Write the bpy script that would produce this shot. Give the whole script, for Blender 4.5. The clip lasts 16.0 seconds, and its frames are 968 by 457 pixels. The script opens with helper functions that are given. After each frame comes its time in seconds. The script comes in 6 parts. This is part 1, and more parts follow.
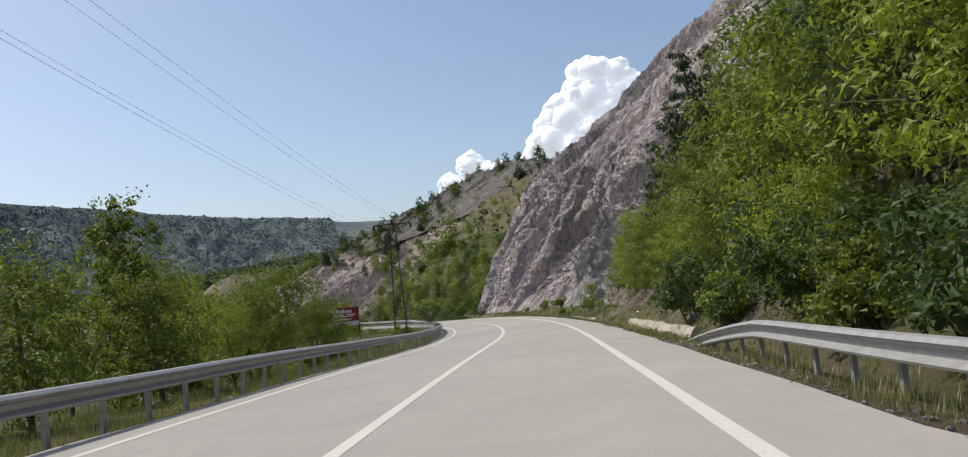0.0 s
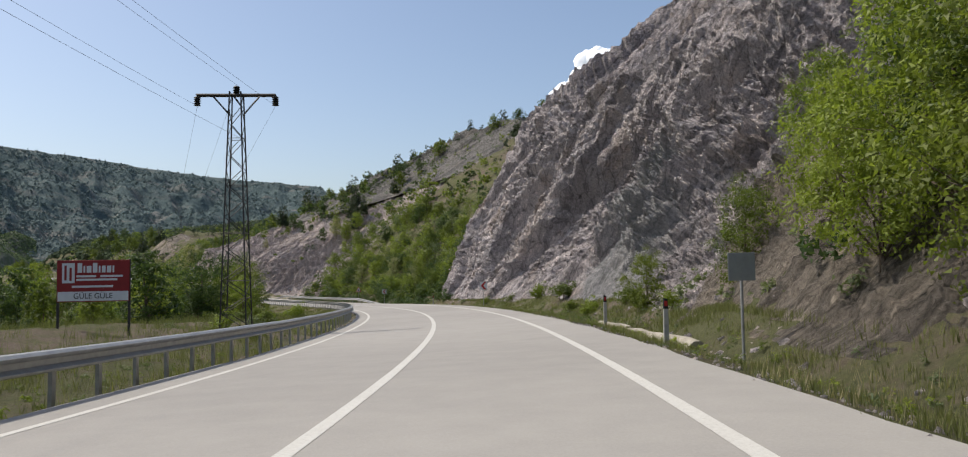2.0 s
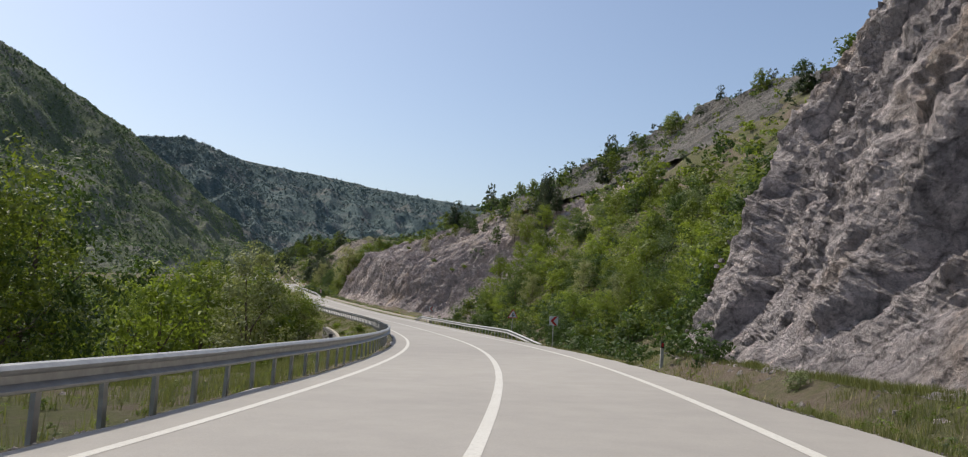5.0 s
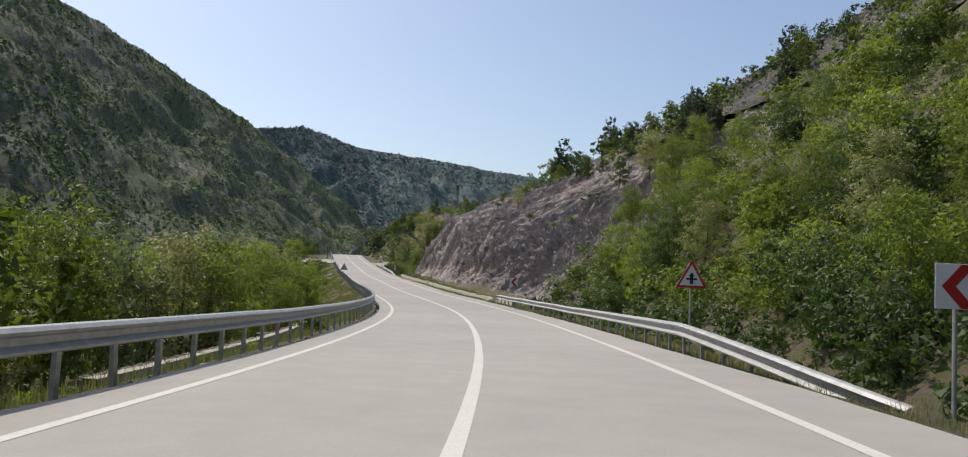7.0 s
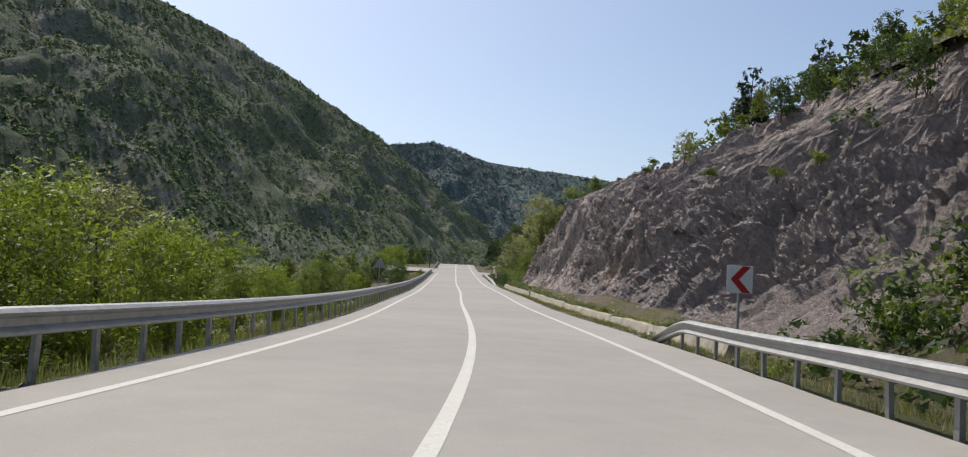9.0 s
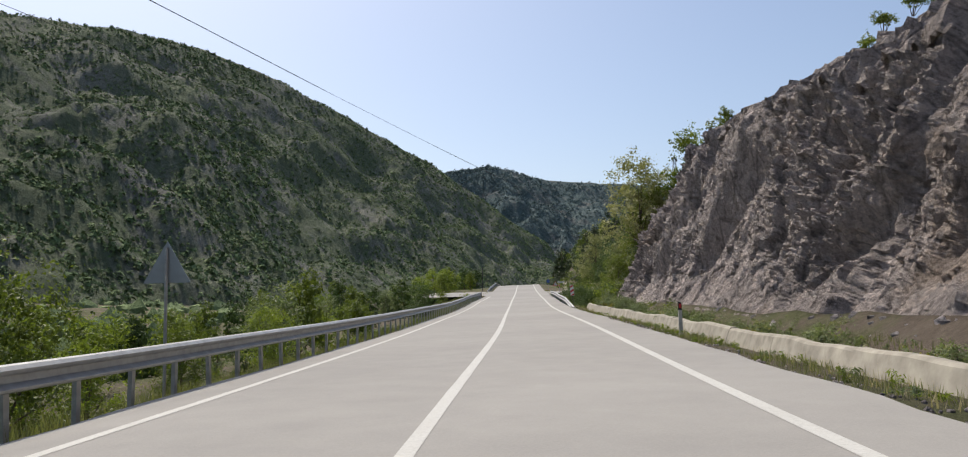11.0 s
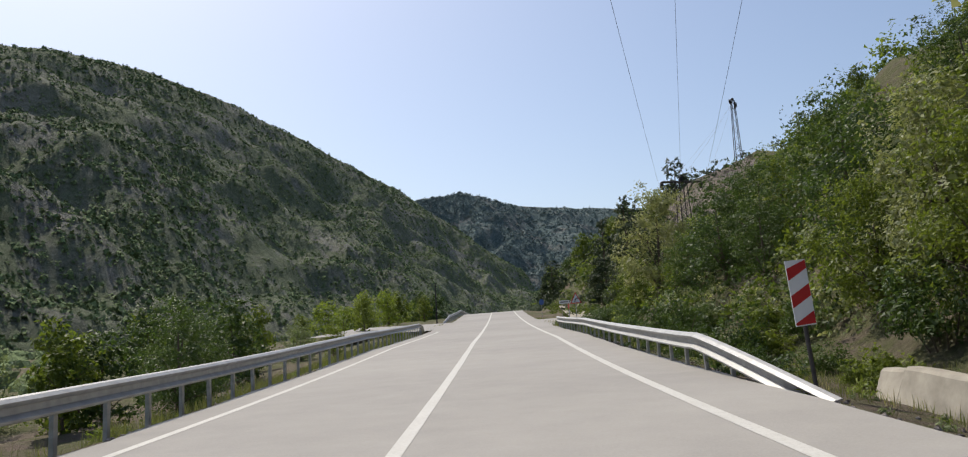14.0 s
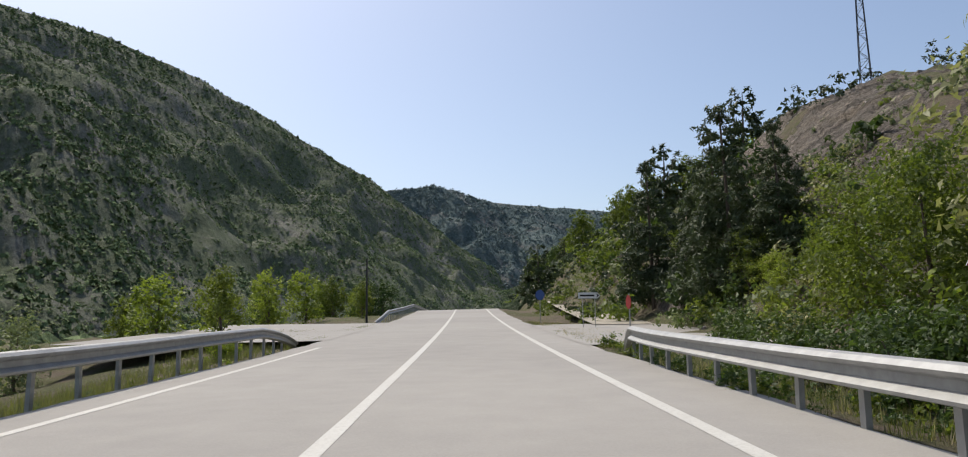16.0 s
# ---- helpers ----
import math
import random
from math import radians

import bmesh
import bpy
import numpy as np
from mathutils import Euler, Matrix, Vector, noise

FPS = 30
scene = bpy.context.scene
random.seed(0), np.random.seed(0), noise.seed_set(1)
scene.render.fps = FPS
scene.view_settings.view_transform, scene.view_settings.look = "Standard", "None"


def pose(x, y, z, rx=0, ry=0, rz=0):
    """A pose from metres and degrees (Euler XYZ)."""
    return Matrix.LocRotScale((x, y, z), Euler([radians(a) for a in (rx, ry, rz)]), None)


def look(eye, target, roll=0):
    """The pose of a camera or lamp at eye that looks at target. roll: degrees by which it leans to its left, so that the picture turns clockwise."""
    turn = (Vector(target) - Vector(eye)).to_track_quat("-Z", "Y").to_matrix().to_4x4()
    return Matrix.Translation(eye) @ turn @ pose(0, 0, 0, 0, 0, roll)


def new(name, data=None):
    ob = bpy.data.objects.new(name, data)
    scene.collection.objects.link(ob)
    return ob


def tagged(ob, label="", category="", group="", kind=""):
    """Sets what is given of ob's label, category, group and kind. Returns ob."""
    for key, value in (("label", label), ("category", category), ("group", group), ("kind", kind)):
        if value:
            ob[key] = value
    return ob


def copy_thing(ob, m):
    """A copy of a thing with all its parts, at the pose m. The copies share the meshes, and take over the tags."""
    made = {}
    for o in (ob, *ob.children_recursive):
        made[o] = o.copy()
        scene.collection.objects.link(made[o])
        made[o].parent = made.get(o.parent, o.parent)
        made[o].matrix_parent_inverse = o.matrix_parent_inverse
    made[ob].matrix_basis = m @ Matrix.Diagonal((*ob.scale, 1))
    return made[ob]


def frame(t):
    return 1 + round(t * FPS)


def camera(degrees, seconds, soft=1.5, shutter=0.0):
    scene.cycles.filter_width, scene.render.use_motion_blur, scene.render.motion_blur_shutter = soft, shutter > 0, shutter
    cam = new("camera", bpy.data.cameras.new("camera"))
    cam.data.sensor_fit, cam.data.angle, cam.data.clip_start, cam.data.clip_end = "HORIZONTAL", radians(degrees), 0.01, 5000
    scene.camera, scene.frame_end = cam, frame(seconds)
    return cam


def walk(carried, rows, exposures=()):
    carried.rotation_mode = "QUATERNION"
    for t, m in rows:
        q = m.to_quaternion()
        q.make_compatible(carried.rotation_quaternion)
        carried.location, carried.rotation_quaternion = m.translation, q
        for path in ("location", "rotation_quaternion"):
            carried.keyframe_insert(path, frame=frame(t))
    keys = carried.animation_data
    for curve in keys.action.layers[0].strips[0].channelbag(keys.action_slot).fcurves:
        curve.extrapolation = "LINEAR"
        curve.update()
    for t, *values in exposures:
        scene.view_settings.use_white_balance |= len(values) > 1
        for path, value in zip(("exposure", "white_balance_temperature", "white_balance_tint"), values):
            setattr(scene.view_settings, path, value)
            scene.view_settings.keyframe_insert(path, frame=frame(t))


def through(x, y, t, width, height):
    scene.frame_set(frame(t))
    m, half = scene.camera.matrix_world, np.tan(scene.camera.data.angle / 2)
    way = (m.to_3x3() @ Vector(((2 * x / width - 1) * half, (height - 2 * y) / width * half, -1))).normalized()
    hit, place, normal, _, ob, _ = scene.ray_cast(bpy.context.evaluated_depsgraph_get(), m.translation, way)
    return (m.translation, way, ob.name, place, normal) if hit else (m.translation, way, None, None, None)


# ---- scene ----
cam = camera(64.3, 16.0, 1.1)
PATH = [
    (0, (0.069, -0.002, 1.166), (-0.017, 1.991, 1.314), -5.7),
    (0.5, (0.186, 8.6, 0.903), (0.094, 10.593, 1.042), -4.2),
    (1, (0.317, 17.478, 0.61), (0.236, 19.474, 0.717), -2.7),
    (1.5, (0.474, 26.77, 0.261), (0.397, 28.766, 0.363), -3.2),
    (2, (0.545, 35.677, -0.088), (0.471, 37.673, 0.02), -0.9),
    (2.5, (0.302, 44.785, -0.395), (0.185, 46.777, -0.265), 2.2),
    (3, (-0.218, 54.056, -0.672), (-0.447, 56.039, -0.542), 2.2),
    (3.5, (-1.131, 63.278, -0.943), (-1.473, 65.245, -0.816), 2.5),
    (4, (-2.446, 73.093, -1.224), (-2.894, 75.036, -1.079), 2.3),
    (4.5, (-3.928, 82.313, -1.451), (-4.496, 84.223, -1.282), 2.1),
    (4.7, (-4.613, 86.0, -1.554), (-5.204, 87.901, -1.364), 2.9),
    (6.8, (-16.976, 127.491, -2.921), (-17.864, 129.279, -2.796), 3.2),
    (7, (-18.561, 131.202, -3.043), (-19.471, 132.979, -2.919), 2.7),
    (7.5, (-22.672, 140.381, -3.315), (-23.643, 142.123, -3.161), 3.2),
    (8, (-27.047, 149.165, -3.545), (-28.115, 150.849, -3.393), 2.9),
    (8.5, (-31.707, 157.659, -3.741), (-32.889, 159.265, -3.591), 3.6),
    (9, (-36.95, 166.364, -3.887), (-38.151, 167.957, -3.736), 3.5),
    (9.2, (-39.005, 169.748, -3.912), (-40.255, 171.303, -3.767), 2.9),
    (11.3, (-63.124, 201.278, -3.621), (-64.45, 202.759, -3.4), -1.5),
    (11.5, (-65.234, 204.088, -3.555), (-66.556, 205.57, -3.323), -0.8),
    (12, (-70.509, 210.763, -3.432), (-71.8, 212.26, -3.128), -0.9),
    (12.5, (-75.944, 217.472, -3.285), (-77.24, 218.969, -2.997), -2.1),
    (13, (-81.342, 223.898, -3.093), (-82.64, 225.394, -2.816), -2.4),
    (13.5, (-86.711, 230.235, -2.897), (-87.995, 231.741, -2.609), -3.4),
    (14, (-92.151, 236.79, -2.675), (-93.416, 238.311, -2.385), -3.4),
    (14.5, (-97.507, 243.277, -2.429), (-98.76, 244.807, -2.132), -2.3),
    (15, (-102.775, 249.906, -2.103), (-103.984, 251.47, -1.798), -0.8),
    (15.5, (-107.942, 256.403, -1.795), (-109.145, 257.976, -1.514), -1.3),
    (16, (-112.941, 262.684, -1.519), (-114.151, 264.251, -1.237), -0.8),
]
walk(cam, [(t, look(eye, target, roll)) for t, eye, target, roll in PATH])

# ---------------------------------------------------------------- light
SUN_FROM = Vector((-0.535, 0.13, 0.83)).normalized()
world = bpy.data.worlds.new("sky")
scene.world = world
world.use_nodes = True
wn = world.node_tree.nodes
sky = wn.new("ShaderNodeTexSky")
sky.sky_type = "NISHITA"
sky.sun_disc = False
sky.sun_elevation = math.asin(SUN_FROM.z)
sky.sun_rotation = math.atan2(SUN_FROM.x, SUN_FROM.y)
sky.altitude = 600
sky.air_density = 1.0
sky.dust_density = 3.6
sky.ozone_density = 0.6
wn["Background"].inputs["Strength"].default_value = 0.15
world.node_tree.links.new(sky.outputs[0], wn["Background"].inputs["Color"])
sun_data = bpy.data.lights.new("sun", "SUN")
sun_data.energy = 4.0
sun_data.angle = radians(0.53)
sun_data.color = (1.0, 0.93, 0.82)
sun = new("sun", sun_data)
sun.matrix_world = look(SUN_FROM * 100, (0, 0, 0))

# ---------------------------------------------------------------- materials


def mat(name, rough=0.8, metal=0.0, spec=0.3):
    m = bpy.data.materials.new(name)
    m.use_nodes = True
    b = m.node_tree.nodes["Principled BSDF"]
    b.inputs["Roughness"].default_value = rough
    b.inputs["Metallic"].default_value = metal
    b.inputs["Specular IOR Level"].default_value = spec
    return m, m.node_tree.nodes, m.node_tree.links, b


def mapped(n, l, scale=(1, 1, 1)):
    c = n.new("ShaderNodeTexCoord")
    mp = n.new("ShaderNodeMapping")
    mp.inputs["Scale"].default_value = scale
    l.new(c.outputs["Object"], mp.inputs["Vector"])
    return mp.outputs["Vector"]


def noisy(n, l, vec, scale, detail=6, rough=0.6, distort=0.0):
    t = n.new("ShaderNodeTexNoise")
    t.inputs["Scale"].default_value = scale
    t.inputs["Detail"].default_value = detail
    t.inputs["Roughness"].default_value = rough
    t.inputs["Distortion"].default_value = distort
    l.new(vec, t.inputs["Vector"])
    return t.outputs["Fac"]


def ramp(n, l, fac, *stops):
    r = n.new("ShaderNodeValToRGB")
    e = r.color_ramp.elements
    while len(e) < len(stops):
        e.new(0.5)
    for el, (p, c) in zip(e, stops):
        el.position = p
        el.color = (*c, 1) if len(c) == 3 else c
    l.new(fac, r.inputs["Fac"])
    return r.outputs["Color"]


def mix(n, l, fac, a, b, mode="MIX"):
    m = n.new("ShaderNodeMix")
    m.data_type = "RGBA"
    m.blend_type = mode
    for sock, v in ((m.inputs["Factor"], fac), (m.inputs["A"], a), (m.inputs["B"], b)):
        if isinstance(v, (int, float)):
            sock.default_value = v
        elif isinstance(v, tuple):
            sock.default_value = (*v, 1)
        else:
            l.new(v, sock)
    return m.outputs["Result"]


def bump(n, l, b, height, strength=0.5, dist=0.05):
    u = n.new("ShaderNodeBump")
    u.inputs["Strength"].default_value = strength
    u.inputs["Distance"].default_value = dist
    l.new(height, u.inputs["Height"])
    l.new(u.outputs["Normal"], b.inputs["Normal"])


def plain(name, col, rough=0.6, metal=0.0, spec=0.3, wear=0.25, scale=9.0):
    """Paint, metal or stone of one colour, with faint stains at two scales."""
    m, n, l, b = mat(name, rough, metal, spec)
    v = mapped(n, l)
    f = noisy(n, l, v, scale)
    g = noisy(n, l, v, scale * 0.13)
    dark = tuple(c * (1 - wear) for c in col)
    c1 = ramp(n, l, f, (0.3, dark), (0.7, col))
    c2 = mix(n, l, ramp(n, l, g, (0.35, (0, 0, 0)), (0.75, (0.5, 0.5, 0.5))), c1, tuple(c * (1 - wear * 0.6) for c in col))
    l.new(c2, b.inputs["Base Color"])
    bump(n, l, b, f, 0.15, 0.01)
    return m


def asphalt():
    m, n, l, b = mat("asphalt", 0.85, 0, 0.25)
    v = mapped(n, l)
    fine = noisy(n, l, v, 38, 8, 0.75)
    mid = noisy(n, l, v, 1.3, 5, 0.6)
    wide = noisy(n, l, v, 0.11, 4, 0.6)
    c = ramp(n, l, fine, (0.25, (0.216, 0.204, 0.189)), (0.55, (0.304, 0.290, 0.267)), (0.8, (0.396, 0.377, 0.350)))
    c = mix(n, l, 0.35, c, ramp(n, l, mid, (0.3, (0.230, 0.221, 0.207)), (0.7, (0.368, 0.350, 0.322))))
    c = mix(n, l, 0.3, c, ramp(n, l, wide, (0.35, (0.248, 0.235, 0.221)), (0.65, (0.377, 0.359, 0.331))))
    l.new(c, b.inputs["Base Color"])
    bump(n, l, b, fine, 0.25, 0.006)
    return m


def line_paint():
    m, n, l, b = mat("line_paint", 0.7, 0, 0.3)
    v = mapped(n, l)
    f = noisy(n, l, v, 22, 8, 0.8)
    g = noisy(n, l, v, 0.9, 4)
    c = ramp(n, l, f, (0.30, (0.36, 0.345, 0.315)), (0.48, (0.51, 0.50, 0.465)), (0.8, (0.61, 0.60, 0.56)))
    c = mix(n, l, ramp(n, l, g, (0.4, (0, 0, 0)), (0.8, (0.5, 0.5, 0.5))), c, (0.43, 0.41, 0.375))
    l.new(c, b.inputs["Base Color"])
    return m


def rock(name, a, b_, c_, dark, seam=0.6, stain=None, crust=(0.82, 0.70, 0.54), aged=0.7):
    m, n, l, b = mat(name, 0.9, 0, 0.2)
    v = mapped(n, l)
    turned = n.new("ShaderNodeMapping")
    turned.inputs["Rotation"].default_value = (-seam, 0, 0)
    l.new(v, turned.inputs["Vector"])
    drawn = n.new("ShaderNodeMapping")
    drawn.inputs["Scale"].default_value = (0.8, 1.7, 0.38)
    l.new(turned.outputs["Vector"], drawn.inputs["Vector"])
    vs = drawn.outputs["Vector"]
    big = noisy(n, l, vs, 0.09, 6, 0.65, 0.6)
    mid = noisy(n, l, vs, 0.75, 10, 0.72, 0.5)
    fine = noisy(n, l, v, 6.5, 10, 0.78)
    c = ramp(n, l, big, (0.34, a), (0.5, b_), (0.66, c_))
    # beds: long streaks of paler and darker stone that follow the dip
    beds = n.new("ShaderNodeMapping")
    beds.inputs["Scale"].default_value = (0.5, 2.6, 0.22)
    l.new(turned.outputs["Vector"], beds.inputs["Vector"])
    streak = noisy(n, l, beds.outputs["Vector"], 0.45, 8, 0.68, 0.9)
    c = mix(n, l, 0.5, c, ramp(n, l, streak, (0.30, dark), (0.42, a), (0.54, b_), (0.70, tuple(min(1, x * 1.3) for x in c_))))
    c = mix(n, l, 0.4, c, ramp(n, l, mid, (0.3, dark), (0.46, a), (0.58, b_), (0.74, tuple(min(1, x * 1.35) for x in c_))))
    c = mix(n, l, 0.55, c, ramp(n, l, fine, (0.37, tuple(x * 0.35 for x in a)), (0.5, b_), (0.68, tuple(min(1, x * 1.6) for x in b_))), "MIX")
    # dark weathered zones along the beds
    old = ramp(n, l, noisy(n, l, beds.outputs["Vector"], 0.13, 8, 0.66, 1.2), (0.48, (0, 0, 0)), (0.57, (aged, aged, aged)))
    c = mix(n, l, old, c, mix(n, l, 1.0, c, (0.50, 0.51, 0.54), "MULTIPLY"))
    # weathered brown crust in patches
    rust = ramp(n, l, noisy(n, l, v, 0.16, 7, 0.7, 0.8), (0.54, (0, 0, 0)), (0.66, (0.55, 0.55, 0.55)))
    c = mix(n, l, rust, c, mix(n, l, 1.0, c, crust, "MULTIPLY"))
    # shade of crevices put into the colour as stretched noise, and pale fresh chips
    crevice_shade = ramp(n, l, noisy(n, l, vs, 2.6, 6, 0.65, 0.4), (0.36, (0.2, 0.195, 0.2)), (0.45, (1, 1, 1)))
    c = mix(n, l, 0.55, c, crevice_shade, "MULTIPLY")
    chips = ramp(n, l, noisy(n, l, v, 3.4, 4, 0.6), (0.58, (1, 1, 1)), (0.68, (1.55, 1.53, 1.5)))
    c = mix(n, l, 1.0, c, chips, "MULTIPLY")
    w = n.new("ShaderNodeTexVoronoi")
    w.feature = "DISTANCE_TO_EDGE"
    w.inputs["Scale"].default_value = 0.8
    l.new(vs, w.inputs["Vector"])
    crack = ramp(n, l, w.outputs["Distance"], (0.0, (0.3, 0.3, 0.3)), (0.05, (1, 1, 1)))
    c = mix(n, l, 0.6, c, crack, "MULTIPLY")
    for size, lo, hi in ((0.9, 0.84, 1.14), (3.1, 0.78, 1.2)):
        cell = n.new("ShaderNodeTexVoronoi")
        cell.inputs["Scale"].default_value = size
        l.new(vs, cell.inputs["Vector"])
        sep = n.new("ShaderNodeSeparateColor")
        l.new(cell.outputs["Color"], sep.inputs[0])
        tone = n.new("ShaderNodeMapRange")
        tone.inputs["To Min"].default_value = lo
        tone.inputs["To Max"].default_value = hi
        l.new(sep.outputs[0], tone.inputs["Value"])
        c = mix(n, l, 0.8, c, tone.outputs[0], "MULTIPLY")
    if stain:
        # a patch of another stone
        far = n.new("ShaderNodeVectorMath")
        far.operation = "DISTANCE"
        l.new(v, far.inputs[0])
        far.inputs[1].default_value = stain[0]
        worn = n.new("ShaderNodeMath")
        worn.operation = "MULTIPLY_ADD"
        l.new(noisy(n, l, v, 0.25, 6, 0.7), worn.inputs[0])
        worn.inputs[1].default_value = stain[1] * 1.6
        l.new(far.outputs["Value"], worn.inputs[2])
        fac = n.new("ShaderNodeMapRange")
        l.new(worn.outputs[0], fac.inputs["Value"])
        fac.inputs["From Min"].default_value = stain[1] * 1.9
        fac.inputs["From Max"].default_value = stain[1] * 1.5
        c = mix(n, l, fac.outputs[0], c, mix(n, l, 0.5, c, stain[2]))
    l.new(c, b.inputs["Base Color"])
    add = n.new("ShaderNodeMath")
    l.new(mid, add.inputs[0])
    l.new(fine, add.inputs[1])
    bump(n, l, b, add.outputs[0], 1.0, 0.38)
    return m


def soil():
    """Dry stony earth with patches of thin grass."""
    m, n, l, b = mat("soil_grass", 0.95, 0, 0.1)
    v = mapped(n, l)
    big = noisy(n, l, v, 0.10, 6, 0.7)
    mid = noisy(n, l, v, 0.9, 8, 0.75)
    fine = noisy(n, l, v, 7, 10, 0.8)
    earth = ramp(n, l, fine, (0.3, (0.075, 0.058, 0.045)), (0.55, (0.16, 0.13, 0.10)), (0.75, (0.27, 0.225, 0.185)))
    earth = mix(n, l, 0.35, earth, ramp(n, l, mid, (0.3, (0.08, 0.062, 0.05)), (0.7, (0.22, 0.18, 0.145))))
    grass = ramp(n, l, fine, (0.3, (0.045, 0.055, 0.022)), (0.7, (0.13, 0.135, 0.06)))
    f = n.new("ShaderNodeMath")
    f.operation = "MULTIPLY_ADD"
    f.inputs[1].default_value = 0.5
    l.new(big, f.inputs[0])
    h = n.new("ShaderNodeMath")
    h.operation = "MULTIPLY"
    h.inputs[1].default_value = 0.5
    l.new(mid, h.inputs[0])
    l.new(h.outputs[0], f.inputs[2])
    c = mix(n, l, ramp(n, l, f.outputs[0], (0.43, (0, 0, 0)), (0.53, (0.88, 0.88, 0.88))), earth, grass)
    l.new(c, b.inputs["Base Color"])
    bump(n, l, b, fine, 0.9, 0.12)
    return m


def mountain_mat(name, scrub, bare, cover, stone=(0.235, 0.228, 0.21)):
    """Grass and low scrub over earth, with grey scree and outcrops in streaks down the slope."""
    m, n, l, b = mat(name, 0.95, 0, 0.1)
    v = mapped(n, l)
    big = noisy(n, l, v, 0.008, 6, 0.65)
    mid = noisy(n, l, v, 0.05, 8, 0.7)
    fine = noisy(n, l, v, 0.35, 8, 0.75)
    g = ramp(n, l, fine, (0.3, tuple(x * 0.45 for x in scrub)), (0.7, scrub))
    e = ramp(n, l, fine, (0.3, tuple(x * 0.6 for x in bare)), (0.7, bare))
    a = n.new("ShaderNodeMath")
    a.operation = "ADD"
    l.new(big, a.inputs[0])
    l.new(mid, a.inputs[1])
    h = n.new("ShaderNodeMath")
    h.operation = "MULTIPLY"
    h.inputs[1].default_value = 0.5
    l.new(a.outputs[0], h.inputs[0])
    c = mix(n, l, ramp(n, l, h.outputs[0], (cover - 0.05, (0, 0, 0)), (cover + 0.06, (1, 1, 1))), g, e)
    drawn = n.new("ShaderNodeMapping")
    drawn.inputs["Scale"].default_value = (0.5, 1.6, 0.35)
    l.new(v, drawn.inputs["Vector"])
    scree = noisy(n, l, drawn.outputs["Vector"], 0.022, 8, 0.68, 1.0)
    rock_ = ramp(n, l, fine, (0.32, tuple(x * 0.4 for x in stone)), (0.5, tuple(x * 0.8 for x in stone)), (0.68, stone))
    c = mix(n, l, ramp(n, l, scree, (0.53, (0, 0, 0)), (0.63, (0.75, 0.75, 0.75))), c, rock_)
    l.new(c, b.inputs["Base Color"])
    bump(n, l, b, fine, 1.0, 2.2)
    return m


def leaf(name, lo, hi, through=0.35):
    m, n, l, b = mat(name, 0.55, 0, 0.3)
    g = n.new("ShaderNodeNewGeometry")
    o = n.new("ShaderNodeObjectInfo")
    c = ramp(n, l, g.outputs["Random Per Island"], (0.0, lo), (0.75, hi), (1.0, tuple(min(1, x * 1.3) for x in hi)))
    c = mix(n, l, 0.5, c, ramp(n, l, o.outputs["Random"], (0.0, lo), (1.0, tuple(x * k for x, k in zip(hi, (1.25, 1.1, 0.9))))))
    l.new(c, b.inputs["Base Color"])
    tr = n.new("ShaderNodeBsdfTranslucent")
    l.new(mix(n, l, 0.5, c, tuple(min(1, x * k) for x, k in zip(hi, (1.6, 1.7, 0.7)))), tr.inputs["Color"])
    ms = n.new("ShaderNodeMixShader")
    ms.inputs[0].default_value = through
    l.new(b.outputs[0], ms.inputs[1])
    l.new(tr.outputs[0], ms.inputs[2])
    l.new(ms.outputs[0], n["Material Output"].inputs["Surface"])
    return m


def bark():
    m, n, l, b = mat("bark", 0.9, 0, 0.1)
    v = mapped(n, l, (4, 4, 0.7))
    f = noisy(n, l, v, 4, 8, 0.7)
    l.new(ramp(n, l, f, (0.3, (0.06, 0.045, 0.035)), (0.7, (0.19, 0.15, 0.12))), b.inputs["Base Color"])
    bump(n, l, b, f, 0.8, 0.03)
    return m


ASPHALT = asphalt()
PAINT = line_paint()
STAIN = (7.6, 81.0, 0.6)
ROCK_GREY = rock("rock_grey", (0.375, 0.362, 0.370), (0.565, 0.500, 0.490), (0.740, 0.655, 0.615), (0.091, 0.081, 0.085), 0.75, (STAIN, 7.2, (0.200, 0.225, 0.222)))
ROCK_DARK = rock("rock_dark", (0.143, 0.141, 0.132), (0.209, 0.196, 0.178), (0.297, 0.275, 0.248), (0.05, 0.047, 0.045), 0.6)
ROCK_RED = rock("rock_red", (0.385, 0.333, 0.312), (0.530, 0.452, 0.415), (0.710, 0.612, 0.548), (0.120, 0.080, 0.080), 0.35, ((-47.0, 198.5, 2.0), 21.0, (0.300, 0.265, 0.258)), (0.86, 0.72, 0.52), 0.4)
EARTH = rock("earth", (0.185, 0.155, 0.125), (0.285, 0.245, 0.200), (0.395, 0.345, 0.290), (0.085, 0.070, 0.056), 0.3)
MASONRY = rock("masonry", (0.24, 0.235, 0.22), (0.33, 0.315, 0.29), (0.42, 0.40, 0.37), (0.12, 0.115, 0.105), 0.0)
SOIL = soil()
CONCRETE = plain("concrete", (0.46, 0.42, 0.345), 0.9, 0, 0.2, 0.55, 2.2)
ZINC = plain("zinc", (0.40, 0.40, 0.39), 0.5, 0.45, 0.5, 0.35, 5.0)
